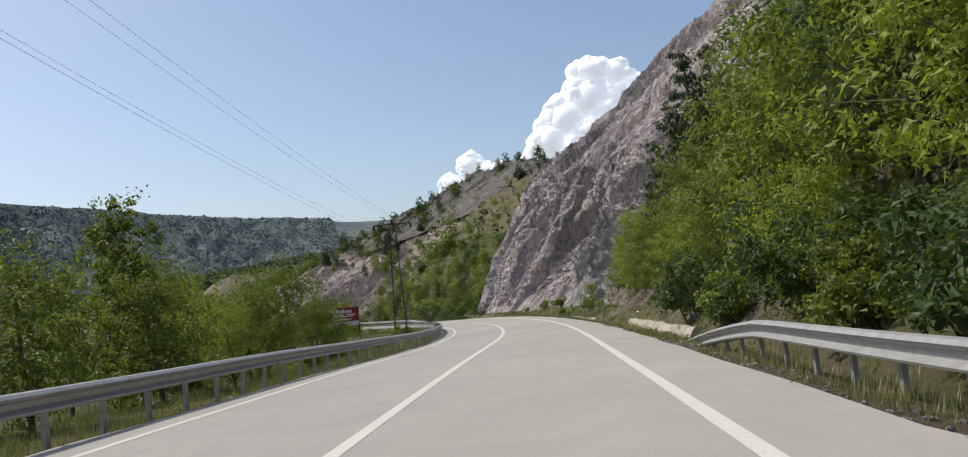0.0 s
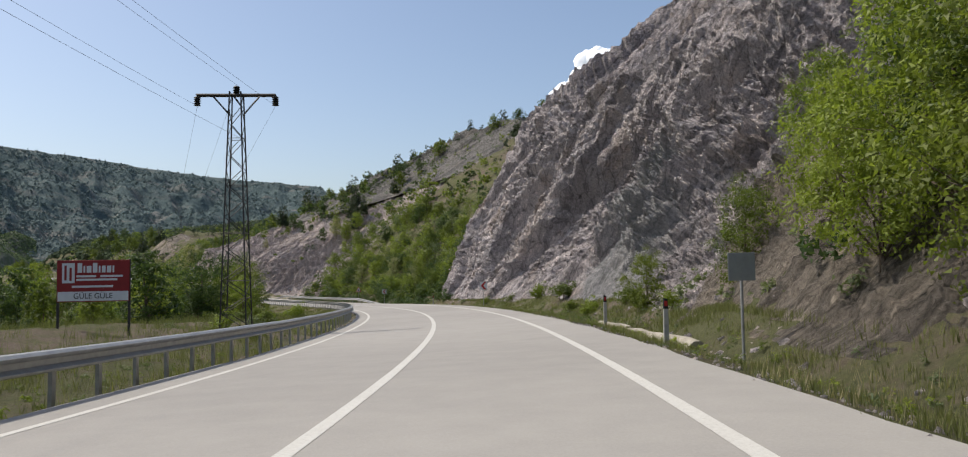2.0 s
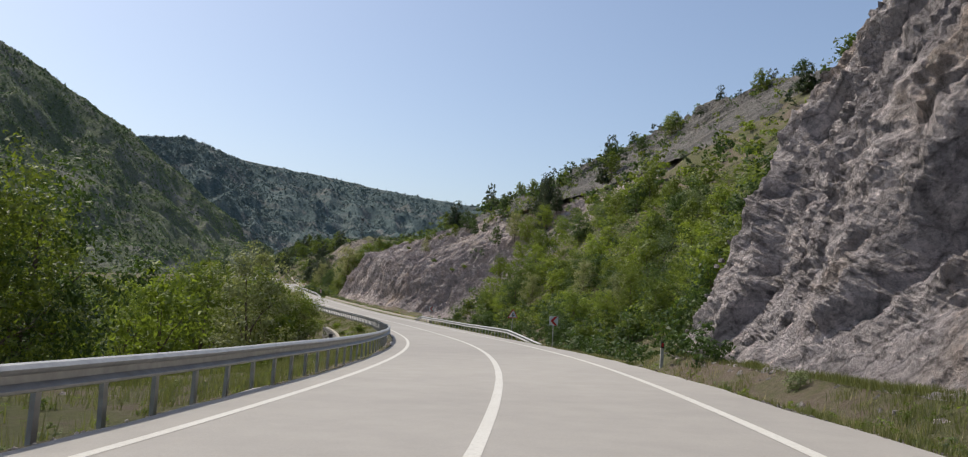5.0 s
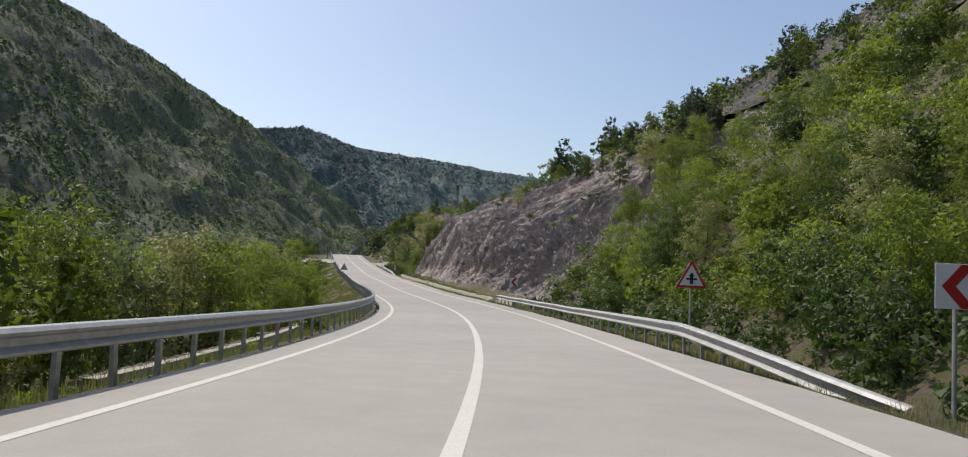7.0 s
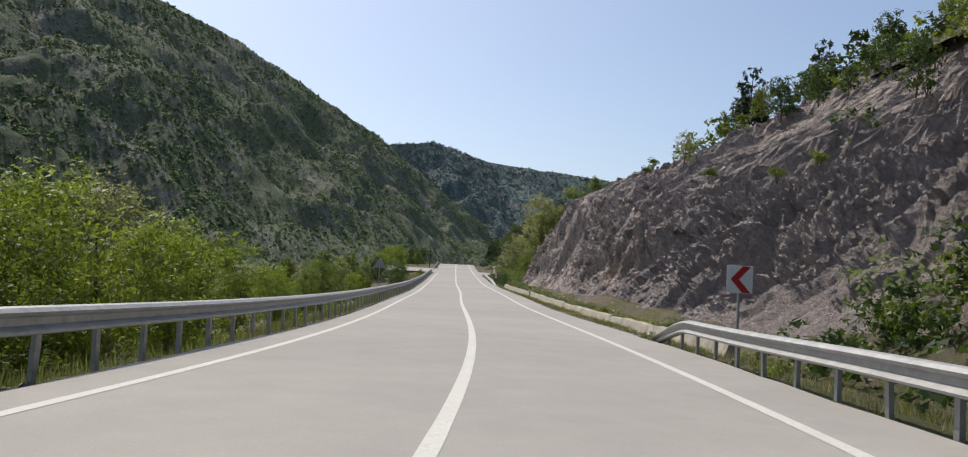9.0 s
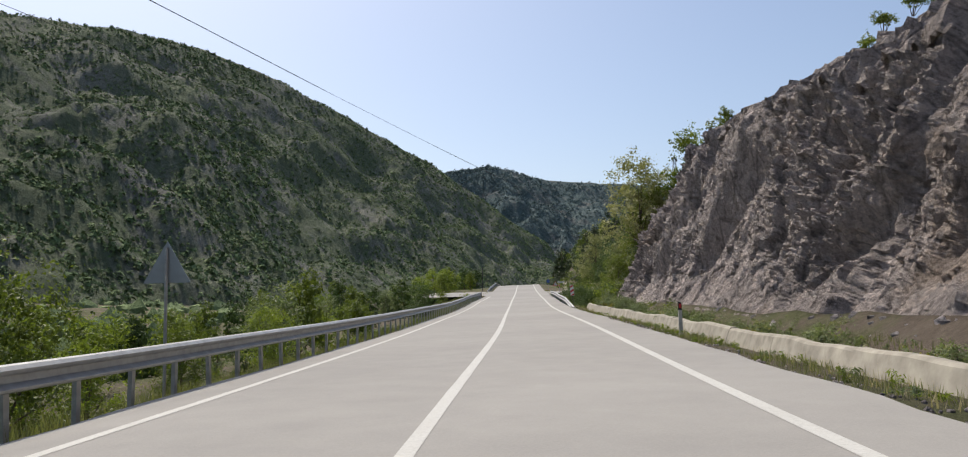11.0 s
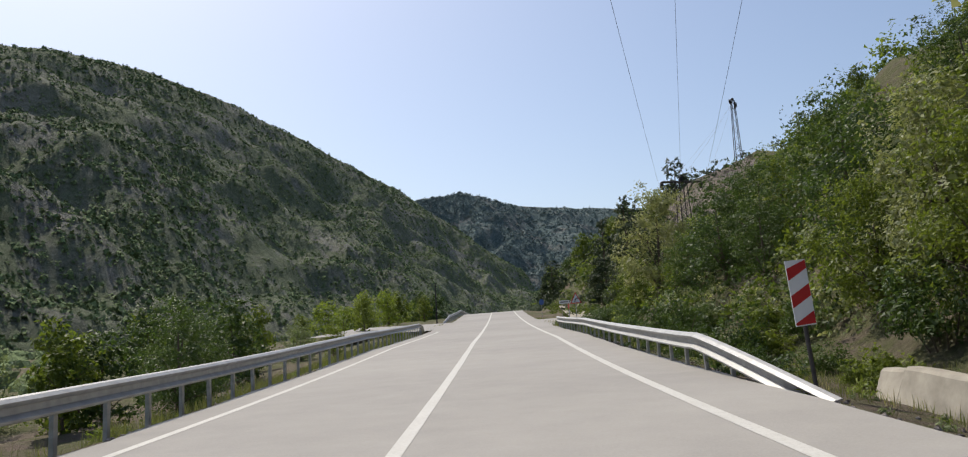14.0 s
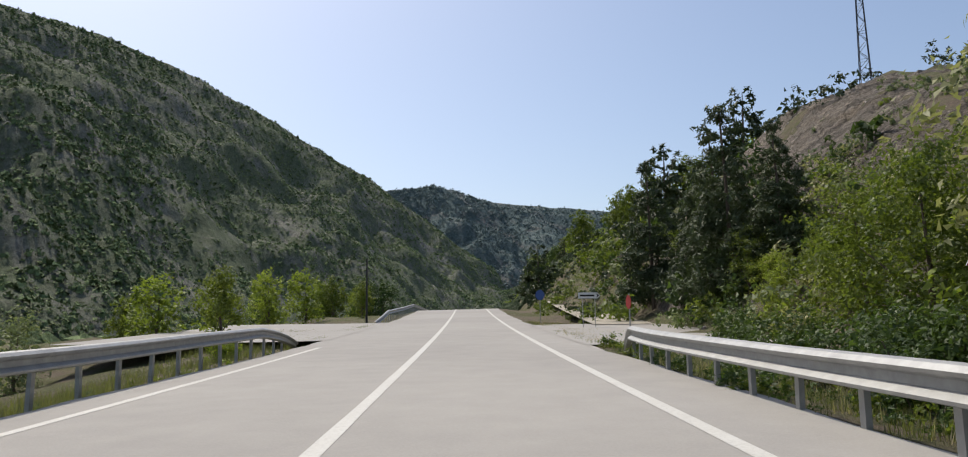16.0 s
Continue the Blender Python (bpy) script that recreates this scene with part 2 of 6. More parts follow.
STEEL = plain("dark_steel", (0.075, 0.07, 0.07), 0.6, 0.6, 0.4, 0.4, 6.0)
WHITE = plain("sign_white", (0.66, 0.68, 0.69), 0.5, 0, 0.4, 0.12, 4.0)
RED = plain("sign_red", (0.42, 0.02, 0.02), 0.5, 0, 0.4, 0.15, 4.0)
BACKING = plain("sign_back", (0.33, 0.35, 0.36), 0.5, 0.6, 0.4, 0.2, 4.0)
BLACK = plain("sign_black", (0.02, 0.02, 0.02), 0.6, 0, 0.3, 0.2)
BOARD_RED = plain("board_red", (0.27, 0.025, 0.025), 0.6, 0, 0.3, 0.25, 2.0)
WORN_PLASTIC = plain("worn_plastic", (0.44, 0.43, 0.39), 0.6, 0, 0.3, 0.35, 6.0)
BARK = bark()
LEAF_LIGHT = leaf("leaf_light", (0.045, 0.080, 0.012), (0.225, 0.285, 0.050), 0.42)
LEAF_MID = leaf("leaf_mid", (0.030, 0.056, 0.012), (0.148, 0.190, 0.036), 0.42)
LEAF_DARK = leaf("leaf_dark", (0.022, 0.046, 0.014), (0.072, 0.115, 0.032), 0.35)
LEAF_GREY = leaf("leaf_grey", (0.065, 0.095, 0.045), (0.175, 0.215, 0.115), 0.38)
NEEDLE = leaf("needle", (0.020, 0.036, 0.016), (0.062, 0.088, 0.040), 0.15)
# The near slope's colours are lifted to stand in for haze.
MOUNT_NEAR = mountain_mat("mountain_scrub", (0.150, 0.178, 0.110), (0.235, 0.235, 0.195), 0.55)
# Haze is put into the colours of the two far slopes as bluish grey.
MOUNT_FAR_HAZED = mountain_mat("mountain_wood_hazed", (0.125, 0.170, 0.168), (0.195, 0.225, 0.218), 0.58)
MOUNT_HAZY = mountain_mat("mountain_distant_hazed", (0.125, 0.17, 0.18), (0.23, 0.26, 0.25), 0.54)

# ---------------------------------------------------------------- the road's line
STEP = 19.7101
ROAD_X = [-1.98, -1.56, -1.28, -2.03, -4.18, -7.97, -13.55, -20.9, -29.79, -39.96, -51.69, -64.15, -76.49, -89.02, -101.53, -113.95]
ROAD_Y = [0.01, 19.71, 39.42, 59.08, 78.68, 98.08, 117.01, 135.29, 152.87, 169.74, 185.52, 200.77, 216.14, 231.35, 246.58, 261.88]
ROAD_Z = [-0.02, -0.65, -1.40, -2.03, -2.59, -3.16, -3.77, -4.36, -4.83, -5.09, -5.09, -4.87, -4.49, -4.04, -3.51, -2.66]
BANK_S, BANK = [0, 20, 40, 60, 100, 140, 180, 240, 300], [0.2, 1.0, 2.2, 2.7, 2.6, 1.0, 0.5, 1.2, 0.8]
S_END = STEP * 15


def spline(values):
    """Natural cubic spline through values STEP apart, sampled every 0.5 m from -300 to 1500."""
    y = np.array(values, float)
    n = len(y)
    a = np.eye(n) * 4 + np.eye(n, k=1) + np.eye(n, k=-1)
    a[0, :2], a[-1, -2:] = (1, 0), (0, 1)
    r = np.zeros(n)
    r[1:-1] = 6 * (y[2:] - 2 * y[1:-1] + y[:-2])
    m = np.linalg.solve(a, r)
    q = (SS / STEP).clip(0, n - 1)
    i = np.minimum(q.astype(int), n - 2)
    f = q - i
    return y[i] * (1 - f) + y[i + 1] * f + ((f**3 - f) * m[i + 1] + ((1 - f) ** 3 - (1 - f)) * m[i]) / 6


SS = np.arange(-300, 1500.1, 0.5)
CX, CY, CZ = spline(ROAD_X), spline(ROAD_Y), spline(ROAD_Z)
k0, k1 = np.searchsorted(SS, 0), np.searchsorted(SS, S_END) - 1
for arr in (CX, CY):
    g0, g1 = (arr[k0 + 8] - arr[k0]) / 4, (arr[k1] - arr[k1 - 16]) / 8
    arr[:k0] = arr[k0] + g0 * (SS[:k0] - SS[k0])
    arr[k1:] = arr[k1] + g1 * (SS[k1:] - SS[k1])
CZ[:k0] = CZ[k0] - 0.036 * (SS[:k0] - SS[k0])
after = SS[k1:] - SS[k1]
CZ[k1:] = CZ[k1] + 0.034 * after + 0.016 * np.minimum(after, 90) ** 2 / 90 - np.where(after > 90, 0.012 * (after - 90) + 0.0002 * (after - 90) ** 2, 0).clip(0, 25)
TX, TY = np.gradient(CX), np.gradient(CY)
TL = np.hypot(TX, TY)
TX, TY = TX / TL, TY / TL


def road_at(s, d, h=0.0, banked=True):
    """World places for arrays of metres along the road, metres to its right and metres above it."""
    s, d, h = np.broadcast_arrays(*(np.asarray(v, float) for v in (s, d, h)))
    x, y, z, tx, ty = (np.interp(s, SS, a) for a in (CX, CY, CZ, TX, TY))
    if banked:
        z = z + np.tan(np.radians(np.interp(s, BANK_S, BANK))) * (d.clip(-6, 6) - 1.2)
    return np.stack([x + ty * d, y - tx * d, z + h], -1)


def spot(s, d, h=0.0, turn=0.0):
    """A pose on the ground beside the road, facing along it; turn in degrees to the left."""
    p = road_at(s, d, h)
    head = math.degrees(math.atan2(-np.interp(s, SS, TX), np.interp(s, SS, TY)))
    return pose(float(p[0]), float(p[1]), float(p[2]), 0, 0, head + turn)


# ---------------------------------------------------------------- noise and meshes


def hashed(i, j, k):
    n = (i * 374761393 + j * 668265263 + k * 2147483647 + 1013904223) & 0xFFFFFFFF
    n = ((n ^ (n >> 13)) * 1274126177) & 0xFFFFFFFF
    return ((n ^ (n >> 16)) & 0xFFFF) / 32767.5 - 1.0


def vnoise(p):
    """Value noise in -1..1 for an array of points."""
    p = np.asarray(p, float)
    i = np.floor(p).astype(np.int64)
    f = p - i
    f = f * f * (3 - 2 * f)
    out = 0
    for dx in (0, 1):
        for dy in (0, 1):
            for dz in (0, 1):
                w = (f[..., 0] if dx else 1 - f[..., 0]) * (f[..., 1] if dy else 1 - f[..., 1]) * (f[..., 2] if dz else 1 - f[..., 2])
                out = out + w * hashed(i[..., 0] + dx, i[..., 1] + dy, i[..., 2] + dz)
    return out


def fbm(p, octaves=4, gain=0.5):
    out, amp = 0, 1.0
    for o in range(octaves):
        out = out + amp * vnoise(np.asarray(p) * 2.03**o + 17.3 * o)
        amp *= gain
    return out


def mesh_of(name, verts, faces, material=None, smooth=False):
    me = bpy.data.meshes.new(name)
    me.from_pydata(np.asarray(verts).tolist(), [], np.asarray(faces).tolist() if isinstance(faces, np.ndarray) else faces)
    if material:
        me.materials.append(material)
    if smooth:
        me.polygons.foreach_set("use_smooth", [True] * len(me.polygons))
    me.update()
    return me


def grid_faces(rows, cols):
    a = (np.arange(rows - 1)[:, None] * cols + np.arange(cols - 1)[None, :]).ravel()
    return np.stack([a, a + 1, a + cols + 1, a + cols], 1)


def sheet(name, pts, material, smooth=False):
    """An object from a grid of places (rows x columns x 3)."""
    r, c = pts.shape[:2]
    return new(name, mesh_of(name, pts.reshape(-1, 3), grid_faces(r, c), material, smooth))


def part(name, bm, material, parent, label=""):
    me = bpy.data.meshes.new(name)
    bm.to_mesh(me)
    bm.free()
    me.materials.append(material)
    ob = new(name, me)
    ob.parent = parent
    return tagged(ob, label)


def part_mesh(name, me, parent, label=""):
    ob = new(name, me)
    ob.parent = parent
    return tagged(ob, label)


def box(bm, x0, x1, y0, y1, z0, z1, bevel=0.0):
    m = Matrix.Translation(((x0 + x1) / 2, (y0 + y1) / 2, (z0 + z1) / 2)) @ Matrix.Diagonal((x1 - x0, y1 - y0, z1 - z0, 1))
    made = bmesh.ops.create_cube(bm, size=1, matrix=m)["verts"]
    if bevel:
        edges = list({e for v in made for e in v.link_edges})
        bmesh.ops.bevel(bm, geom=edges, offset=bevel, segments=1, affect="EDGES")
    return bm


def bar(bm, a, b, r, sides=4, r2=None):
    """A straight bar from a to b."""
    a, b = Vector(a), Vector(b)
    m = Matrix.Translation((a + b) / 2) @ (b - a).to_track_quat("Z", "Y").to_matrix().to_4x4()
    bmesh.ops.create_cone(bm, cap_ends=True, segments=sides, radius1=r, radius2=r if r2 is None else r2, depth=(b - a).length, matrix=m)
    return bm


def prism(bm, outline, y0, y1):
    """An outline in x and z, drawn out from y0 to y1."""
    f = [bm.verts.new((x, y0, z)) for x, z in outline]
    g = [bm.verts.new((x, y1, z)) for x, z in outline]
    bm.faces.new(f)
    bm.faces.new(g[::-1])
    for i in range(len(f)):
        j = (i + 1) % len(f)
        bm.faces.new((f[j], f[i], g[i], g[j]))
    bmesh.ops.recalc_face_normals(bm, faces=bm.faces)
    return bm


# ---------------------------------------------------------------- ground
S_KNOTS = [-60, 30, 55, 75, 90, 104, 112, 119, 130, 160, 185, 203, 214, 226, 242, 259, 268, 274, 300, 322, 346, 364, 400, 600]
FOOT_D = [8, 8, 8, 9, 9.5, 8.1, 7.2, 6.6, 9, 9, 9, 10.3, 10.6, 8.9, 8.7, 7.6, 7.3, 9, 9, 12, 12, 10, 10, 10]
MID_D = [12, 12, 11.5, 13.5, 13.6, 10.8, 9.5, 8.4, 15, 15, 14, 15.5, 13.2, 10.2, 9.9, 8.5, 8.8, 12.5, 14, 16, 16, 14, 14, 14]
MID_H = [4, 4, 4, 8, 8.2, 7.4, 6.5, 6.5, 5, 5, 6, 6.5, 6.5, 5, 5, 4.5, 5, 4.5, 5, 4.5, 6, 4, 5, 5]
BROW_D = [20, 20, 19, 17, 14.8, 14.3, 14.6, 14.6, 26, 27, 25, 21.5, 16.6, 12.6, 11.5, 10.8, 13.2, 18.5, 21, 22, 23, 19, 19, 19]
BROW_H = [11, 11, 13, 17, 17, 19, 20, 16.5, 13, 14.5, 15.5, 10.6, 8.7, 8.8, 9.4, 10.9, 11.6, 10, 11, 9, 13.8, 7.5, 8, 14]
BACK_D = [45, 45, 36, 34, 32, 32, 34, 30, 50, 54, 57, 60, 56, 53, 46, 42, 36, 36, 36, 33, 31, 32, 32, 32]
BACK_H = [30, 30, 32, 36, 34, 33, 29, 29, 26, 32, 38, 39, 36, 32, 27, 20.5, 16, 16, 16, 11.5, 16.8, 11, 13, 22]
FAR_H = [58, 58, 60, 62, 60, 58, 52, 38, 34, 36, 41, 43.5, 40, 36, 32, 29, 28, 27, 22, 13, 17, 20, 26, 34]
EDGE_L, EDGE_R = -4.35, 4.85


def right_profile(s, u):
    """The distance to the right and height at u = 0..6 along the bank beside the road."""
    k = lambda table: np.interp(s, S_KNOTS, table)
    one = np.ones_like(s, float)
    fd = k(FOOT_D)
    ds = np.stack([one * EDGE_R, fd - 1.4, fd, k(MID_D), k(BROW_D), k(BACK_D), one * 130])
    hs = np.stack([one * -0.03, one * -0.42, one * 0.45, k(MID_H), k(BROW_H), k(BACK_H), k(FAR_H)])
    i = np.minimum(u.astype(int), 5)
    f = u - i
    c = np.arange(len(s))
    return ds[i, c] * (1 - f) + ds[i + 1, c] * f, hs[i, c] * (1 - f) + hs[i + 1, c] * f


def in_cliff(s):
    """1 along the two bare rock faces, 0 elsewhere."""
    a = np.clip((s - 58) / 7, 0, 1) * np.clip((124 - s) / 4, 0, 1)
    b = np.clip((s - 184) / 5, 0, 1) * np.clip((273 - s) / 3, 0, 1)
    return np.maximum(a, b)


def right_ground(s, u):
    """World places of the right-hand hillside."""
    d, h = right_profile(s, u)
    p = road_at(s, d, h)
    w = ((d - 6.0) / 8).clip(0, 1)
    return p + np.stack([0 * d, 0 * d, w * (0.9 * fbm(p * 0.13, 4) + 0.25 * fbm(p * 0.6, 3))], -1)


s_rows = np.concatenate([np.arange(-90, 430, 1.5), np.arange(430, 760, 6)])
u_cols = np.concatenate([np.linspace(0, 1, 7), np.linspace(1, 2, 6)[1:], np.linspace(2, 3, 8)[1:], np.linspace(3, 4, 10)[1:], np.linspace(4, 5, 16)[1:], np.linspace(5, 6, 18)[1:]])
gs, gu = (a.ravel() for a in np.meshgrid(s_rows, u_cols, indexing="ij"))
right = right_ground(gs, gu)
right[:, 2] -= in_cliff(gs) * ((gu - 2.0) * 2).clip(0, 1) * ((5.45 - gu) * 2.5).clip(0, 1) * 14.0
right = right.reshape(len(s_rows), len(u_cols), 3)

LEFT_S = [-60, 30, 65, 95, 130, 200, 300, 330, 600]
LEFT_A = [-0.8, -0.3, 0.2, -0.1, -1.0, -1.5, -1.0, -0.3, -0.6]
LEFT_B = [-2.2, -0.9, 0.45, -0.1, -2.6, -3.4, -2.4, -0.8, -1.5]
LEFT_C = [-4.0, -2.5, -0.6, -1.0, -4.0, -5.0, -3.8, -2.5, -2.5]
LEFT_D = [-5.5, -5, -4, -3.5, -5, -5.5, -5, -5, -4]


def left_ground(s, d):
    """World places left of the road, d from its edge (negative) outwards."""
    k = lambda table: np.interp(s, LEFT_S, table)
    one = np.ones_like(s, float)
    ds = np.stack([one * EDGE_L, one * -5.4, one * -8, one * -14, one * -30, one * -75, one * -200])
    hs = np.stack([one * -0.03, one * -0.25, k(LEFT_A), k(LEFT_B), k(LEFT_C), k(LEFT_D), k(LEFT_D) + 9])
    h = np.zeros_like(s, float)
    for i in range(6):
        f = (d - ds[i]) / (ds[i + 1] - ds[i])
        inside = (f >= 0) & (f <= 1)
        h = np.where(inside, hs[i] * (1 - f) + hs[i + 1] * f, h)
    # the drop below the stone retaining wall
    h = h - 1.5 * ((s - 149) / 2).clip(0, 1) * ((183 - s) / 2).clip(0, 1) * ((-d - 8.1) / 0.5).clip(0, 1) * ((15 + d) / 4).clip(0, 1)
    p = road_at(s, d, h)
    w = ((-d - 5.5) / 8).clip(0, 1)
    return p + np.stack([0 * d, 0 * d, w * (0.45 * fbm(p * 0.16, 4) + 0.12 * fbm(p * 0.9, 2))], -1)


d_cols = np.concatenate([-np.linspace(-EDGE_L, 8, 9), -np.linspace(8, 30, 22)[1:], -np.linspace(30, 75, 16)[1:], -np.linspace(75, 190, 14)[1:]])[::-1]
ls, ld = (a.ravel() for a in np.meshgrid(s_rows, d_cols, indexing="ij"))
left = left_ground(ls, ld).reshape(len(s_rows), len(d_cols), 3)
under = road_at(s_rows[:, None], np.linspace(EDGE_L, EDGE_R, 6)[None, 1:-1], -0.12)
ground = sheet("ground", np.concatenate([left, under, right], 1), SOIL, True)
tagged(ground, "dry stony earth with grass beside the road", "ground", kind="structure")
floor_pts = np.array([[(x, y, -16.0) for x in np.linspace(-4500, 4500, 4)] for y in np.linspace(-4500, 4500, 4)])
tagged(sheet("valley_floor", floor_pts, SOIL), "flat earth of the valley far below the road", "ground", kind="structure")

# ---------------------------------------------------------------- road
rs = np.arange(-90, 640, 1.0)
rd = np.linspace(EDGE_L, EDGE_R, 9)
road_pts = road_at(rs[:, None], rd[None, :])
wob = 0.10 * vnoise(np.stack([rs * 0.7, rs * 0, rs * 0], -1)) + 0.07 * vnoise(np.stack([rs * 0.21, rs * 0 + 5, rs * 0], -1))
road_pts[:, 0] = road_at(rs, EDGE_L + wob)
road_pts[:, -1] = road_at(rs, EDGE_R + 0.8 * wob[::-1])
tagged(sheet("road", road_pts, ASPHALT, True), "pale worn asphalt two-lane mountain road", "road", kind="structure")


def marking(name, d, half, s0, s1, lab):
    s = np.arange(s0, s1, 1.0)
    w = half * (1 + 0.06 * vnoise(np.stack([s * 1.3, s * 0 + d, s * 0], -1)))
    pts = np.stack([road_at(s, d - w, 0.004), road_at(s, d + w, 0.004)], 1)
    tagged(sheet(name, pts, PAINT, True), lab, "road marking", kind="structure")


marking("centre_line", 0.0, 0.085, -60, 600, "solid white centre line worn on asphalt")
marking("edge_line", 3.5, 0.085, -60, 600, "solid white edge line along the road")
marking("edge_line", -3.5, 0.075, -60, 322, "thin white edge line along the road")

# ---------------------------------------------------------------- rock faces


def ridged(p, octaves=3, gain=0.5):
    """Sharp-crested noise in 0..1."""
    out, amp, tot = 0, 1.0, 0.0
    for o in range(octaves):
        out = out + amp * (1 - np.abs(vnoise(np.asarray(p) * 2.1**o + 7.7 * o)))
        tot += amp
        amp *= gain
    return out / tot


def facets(p, seed):
    """Blocky relief: each cell of a jittered lattice has a plane of its own tilt. Returns heights in about -1..1."""
    i0 = np.floor(p).astype(np.int64)
    best = np.full(len(p), 9e9)
    val = np.zeros(len(p))
    for dx in (-1, 0, 1):
        for dy in (-1, 0, 1):
            for dz in (-1, 0, 1):
                c = i0 + np.array([dx, dy, dz])
                h = [hashed(c[:, 0] + k * 31 + seed, c[:, 1] + k * 57, c[:, 2] + k * 13) for k in range(7)]
                o = p - (c + 0.5 + 0.45 * np.stack(h[:3], -1))
                r = (o * o).sum(1)
                v = 0.5 * h[3] + 0.85 * (o[:, 0] * h[4] + o[:, 1] * h[5] + o[:, 2] * h[6])
                near = r < best
                best = np.where(near, r, best)
                val = np.where(near, v, val)
    return val


def cliff(name, s0, s1, u0, u1, ds, du, material, lab, seed, dip, rough, crag=1.0, slab=None, back=0.55, cat="cliff", block=1.0, loose=0.0, squat=0.55, overhangs=()):
    s = np.arange(s0, s1, ds)
    u = np.concatenate([np.arange(u0, 3.6, du), np.arange(max(u0, 3.6), u1, du * 1.7)]) if u0 < 3.6 else np.arange(u0, u1, du)
    a, b = (v.ravel() for v in np.meshgrid(s, u, indexing="ij"))
    d, h = right_profile(a, b)
    p = road_at(a, d, h).reshape(len(s), len(u), 3)
    n = np.cross(np.gradient(p, axis=0), np.gradient(p, axis=1))
    n /= np.linalg.norm(n, axis=-1)[..., None] + 1e-9
    if n[..., 2].mean() < 0:
        n = -n
    n = n * 0.85 + np.array([0, 0, 0.15])
    q = p.reshape(-1, 3)
    # beds run up the face and lean towards the start of the road
    w = 2.2 * vnoise(np.stack([a * 0.06, h * 0.06, d * 0.04 + seed], -1)) + 0.25 * fbm(q * 0.3 + seed, 3)
    across, along = a * math.cos(dip) + h * math.sin(dip) + w, -a * math.sin(dip) + h * math.cos(dip)
    lay = lambda k, m: np.stack([across * k, along * m, d * m + seed], -1)
    # sheets of rock broken off in steps, the broken edges facing down and back along the road
    def step(k, wob, seed2):
        x = np.mod(across * k + wob * vnoise(lay(k * 0.5, k * 0.16) + seed2) + 0.5 * fbm(lay(k * 0.9, k * 0.5) + seed2, 3), 1.0)
        e = min(0.42, 0.4 * k + 0.03)
        return np.where(x < e, x / e, (1 - x) / (1 - e))

    some = lambda k, seed2: (0.5 + 1.7 * vnoise(lay(k, k * 0.5) + seed2)).clip(0, 1)
    big = 3.4 * (ridged(lay(0.075, 0.024), 2) - 0.66) * crag
    ribs = 2.5 * crag * (step(0.105, 1.2, 4) - 0.45) * (0.35 + 0.65 * some(0.06, 8)) + 1.2 * block * (step(0.26, 2.0, 14) - 0.5) * some(0.12, 18) + 0.40 * block * (step(0.75, 2.2, 24) - 0.5) * (some(0.25, 28) - 0.25).clip(0, 1)
    crack = -0.55 * np.exp(-((vnoise(lay(0.30, 0.07) + 9) / 0.05) ** 2)) - 0.28 * np.exp(-((vnoise(lay(0.9, 0.25) + 5) / 0.07) ** 2))
    bend = 0.35 * np.stack([fbm(q * 0.5, 3), fbm(q * 0.5 + 40, 3), fbm(q * 0.5 + 80, 3)], -1)
    rub = lay(1.5, 1.5 * squat) + 0.8 * bend
    rubble = loose + 1.3 * (0.25 + 1.9 * fbm(lay(0.10, 0.05) + 50, 2)).clip(0, 1)
    blocks = 0.45 * block * facets(lay(0.34, 0.15) + bend, 3) + (0.45 + rubble) * (0.27 * facets(rub, 9) + 0.17 * facets(rub * 2.2 + 3, 17) + 0.09 * facets(rub * 4.6 + 8, 29))
    grain = 0.7 * fbm(q * 0.10 + seed, 3) + 0.14 * fbm(q * 0.5 + seed, 3) + (0.45 + rubble) * 0.13 * fbm(q * 1.9 + seed, 3, 0.65)
    amp = big + ribs + crack + blocks + grain
    # ribs that lean out over dark hollows: from one place to another, by metres along the road and up the face
    for sa, ha, sb, hb, deep in overhangs:
        run = math.hypot(sb - sa, hb - ha)
        ux, uy = (sb - sa) / run, (hb - ha) / run
        f = ((a - sa) * ux + (h - ha) * uy) / run
        t = -(a - sa) * uy + (h - ha) * ux
        t = np.where(ux < 0, -t, t) + 0.55 * fbm(q * 0.35 + sa, 3)
        f = np.sin(np.pi * f.clip(0, 1)) ** 0.5
        amp = amp * (1 - 0.5 * f * np.exp(-((t / 1.5) ** 2))) + deep * f * (0.75 * np.exp(-(((t - 1.0) / 1.2) ** 2)) - 1.1 * np.exp(-(((t + 0.75) / 0.85) ** 2)))
    if slab:
        m = np.exp(-(((a - slab[0]) / slab[1]) ** 2 + ((h - slab[2]) / slab[3]) ** 2) ** 2)
        amp = amp * (1 - 0.35 * m) - 0.4 * m
    amp = rough * amp
    low = ((b - max(u0 + 0.1, 1.85)) / 0.7).clip(0, 1)
    edge = np.minimum((a - s0) / 5, (s1 - a) / 4).clip(0, 1)
    amp = amp * (0.12 + 0.88 * low) * (0.3 + 0.7 * ((u1 - b) / 0.3).clip(0, 1)) - back * low - 0.35 * (1 - ((b - u0) / 0.2).clip(0, 1)) - (1 - edge) ** 2 * 2.6 - 1.2 * ((b - u1 + 0.3) / 0.3).clip(0, 1)
    out = q + n.reshape(-1, 3) * amp[:, None]
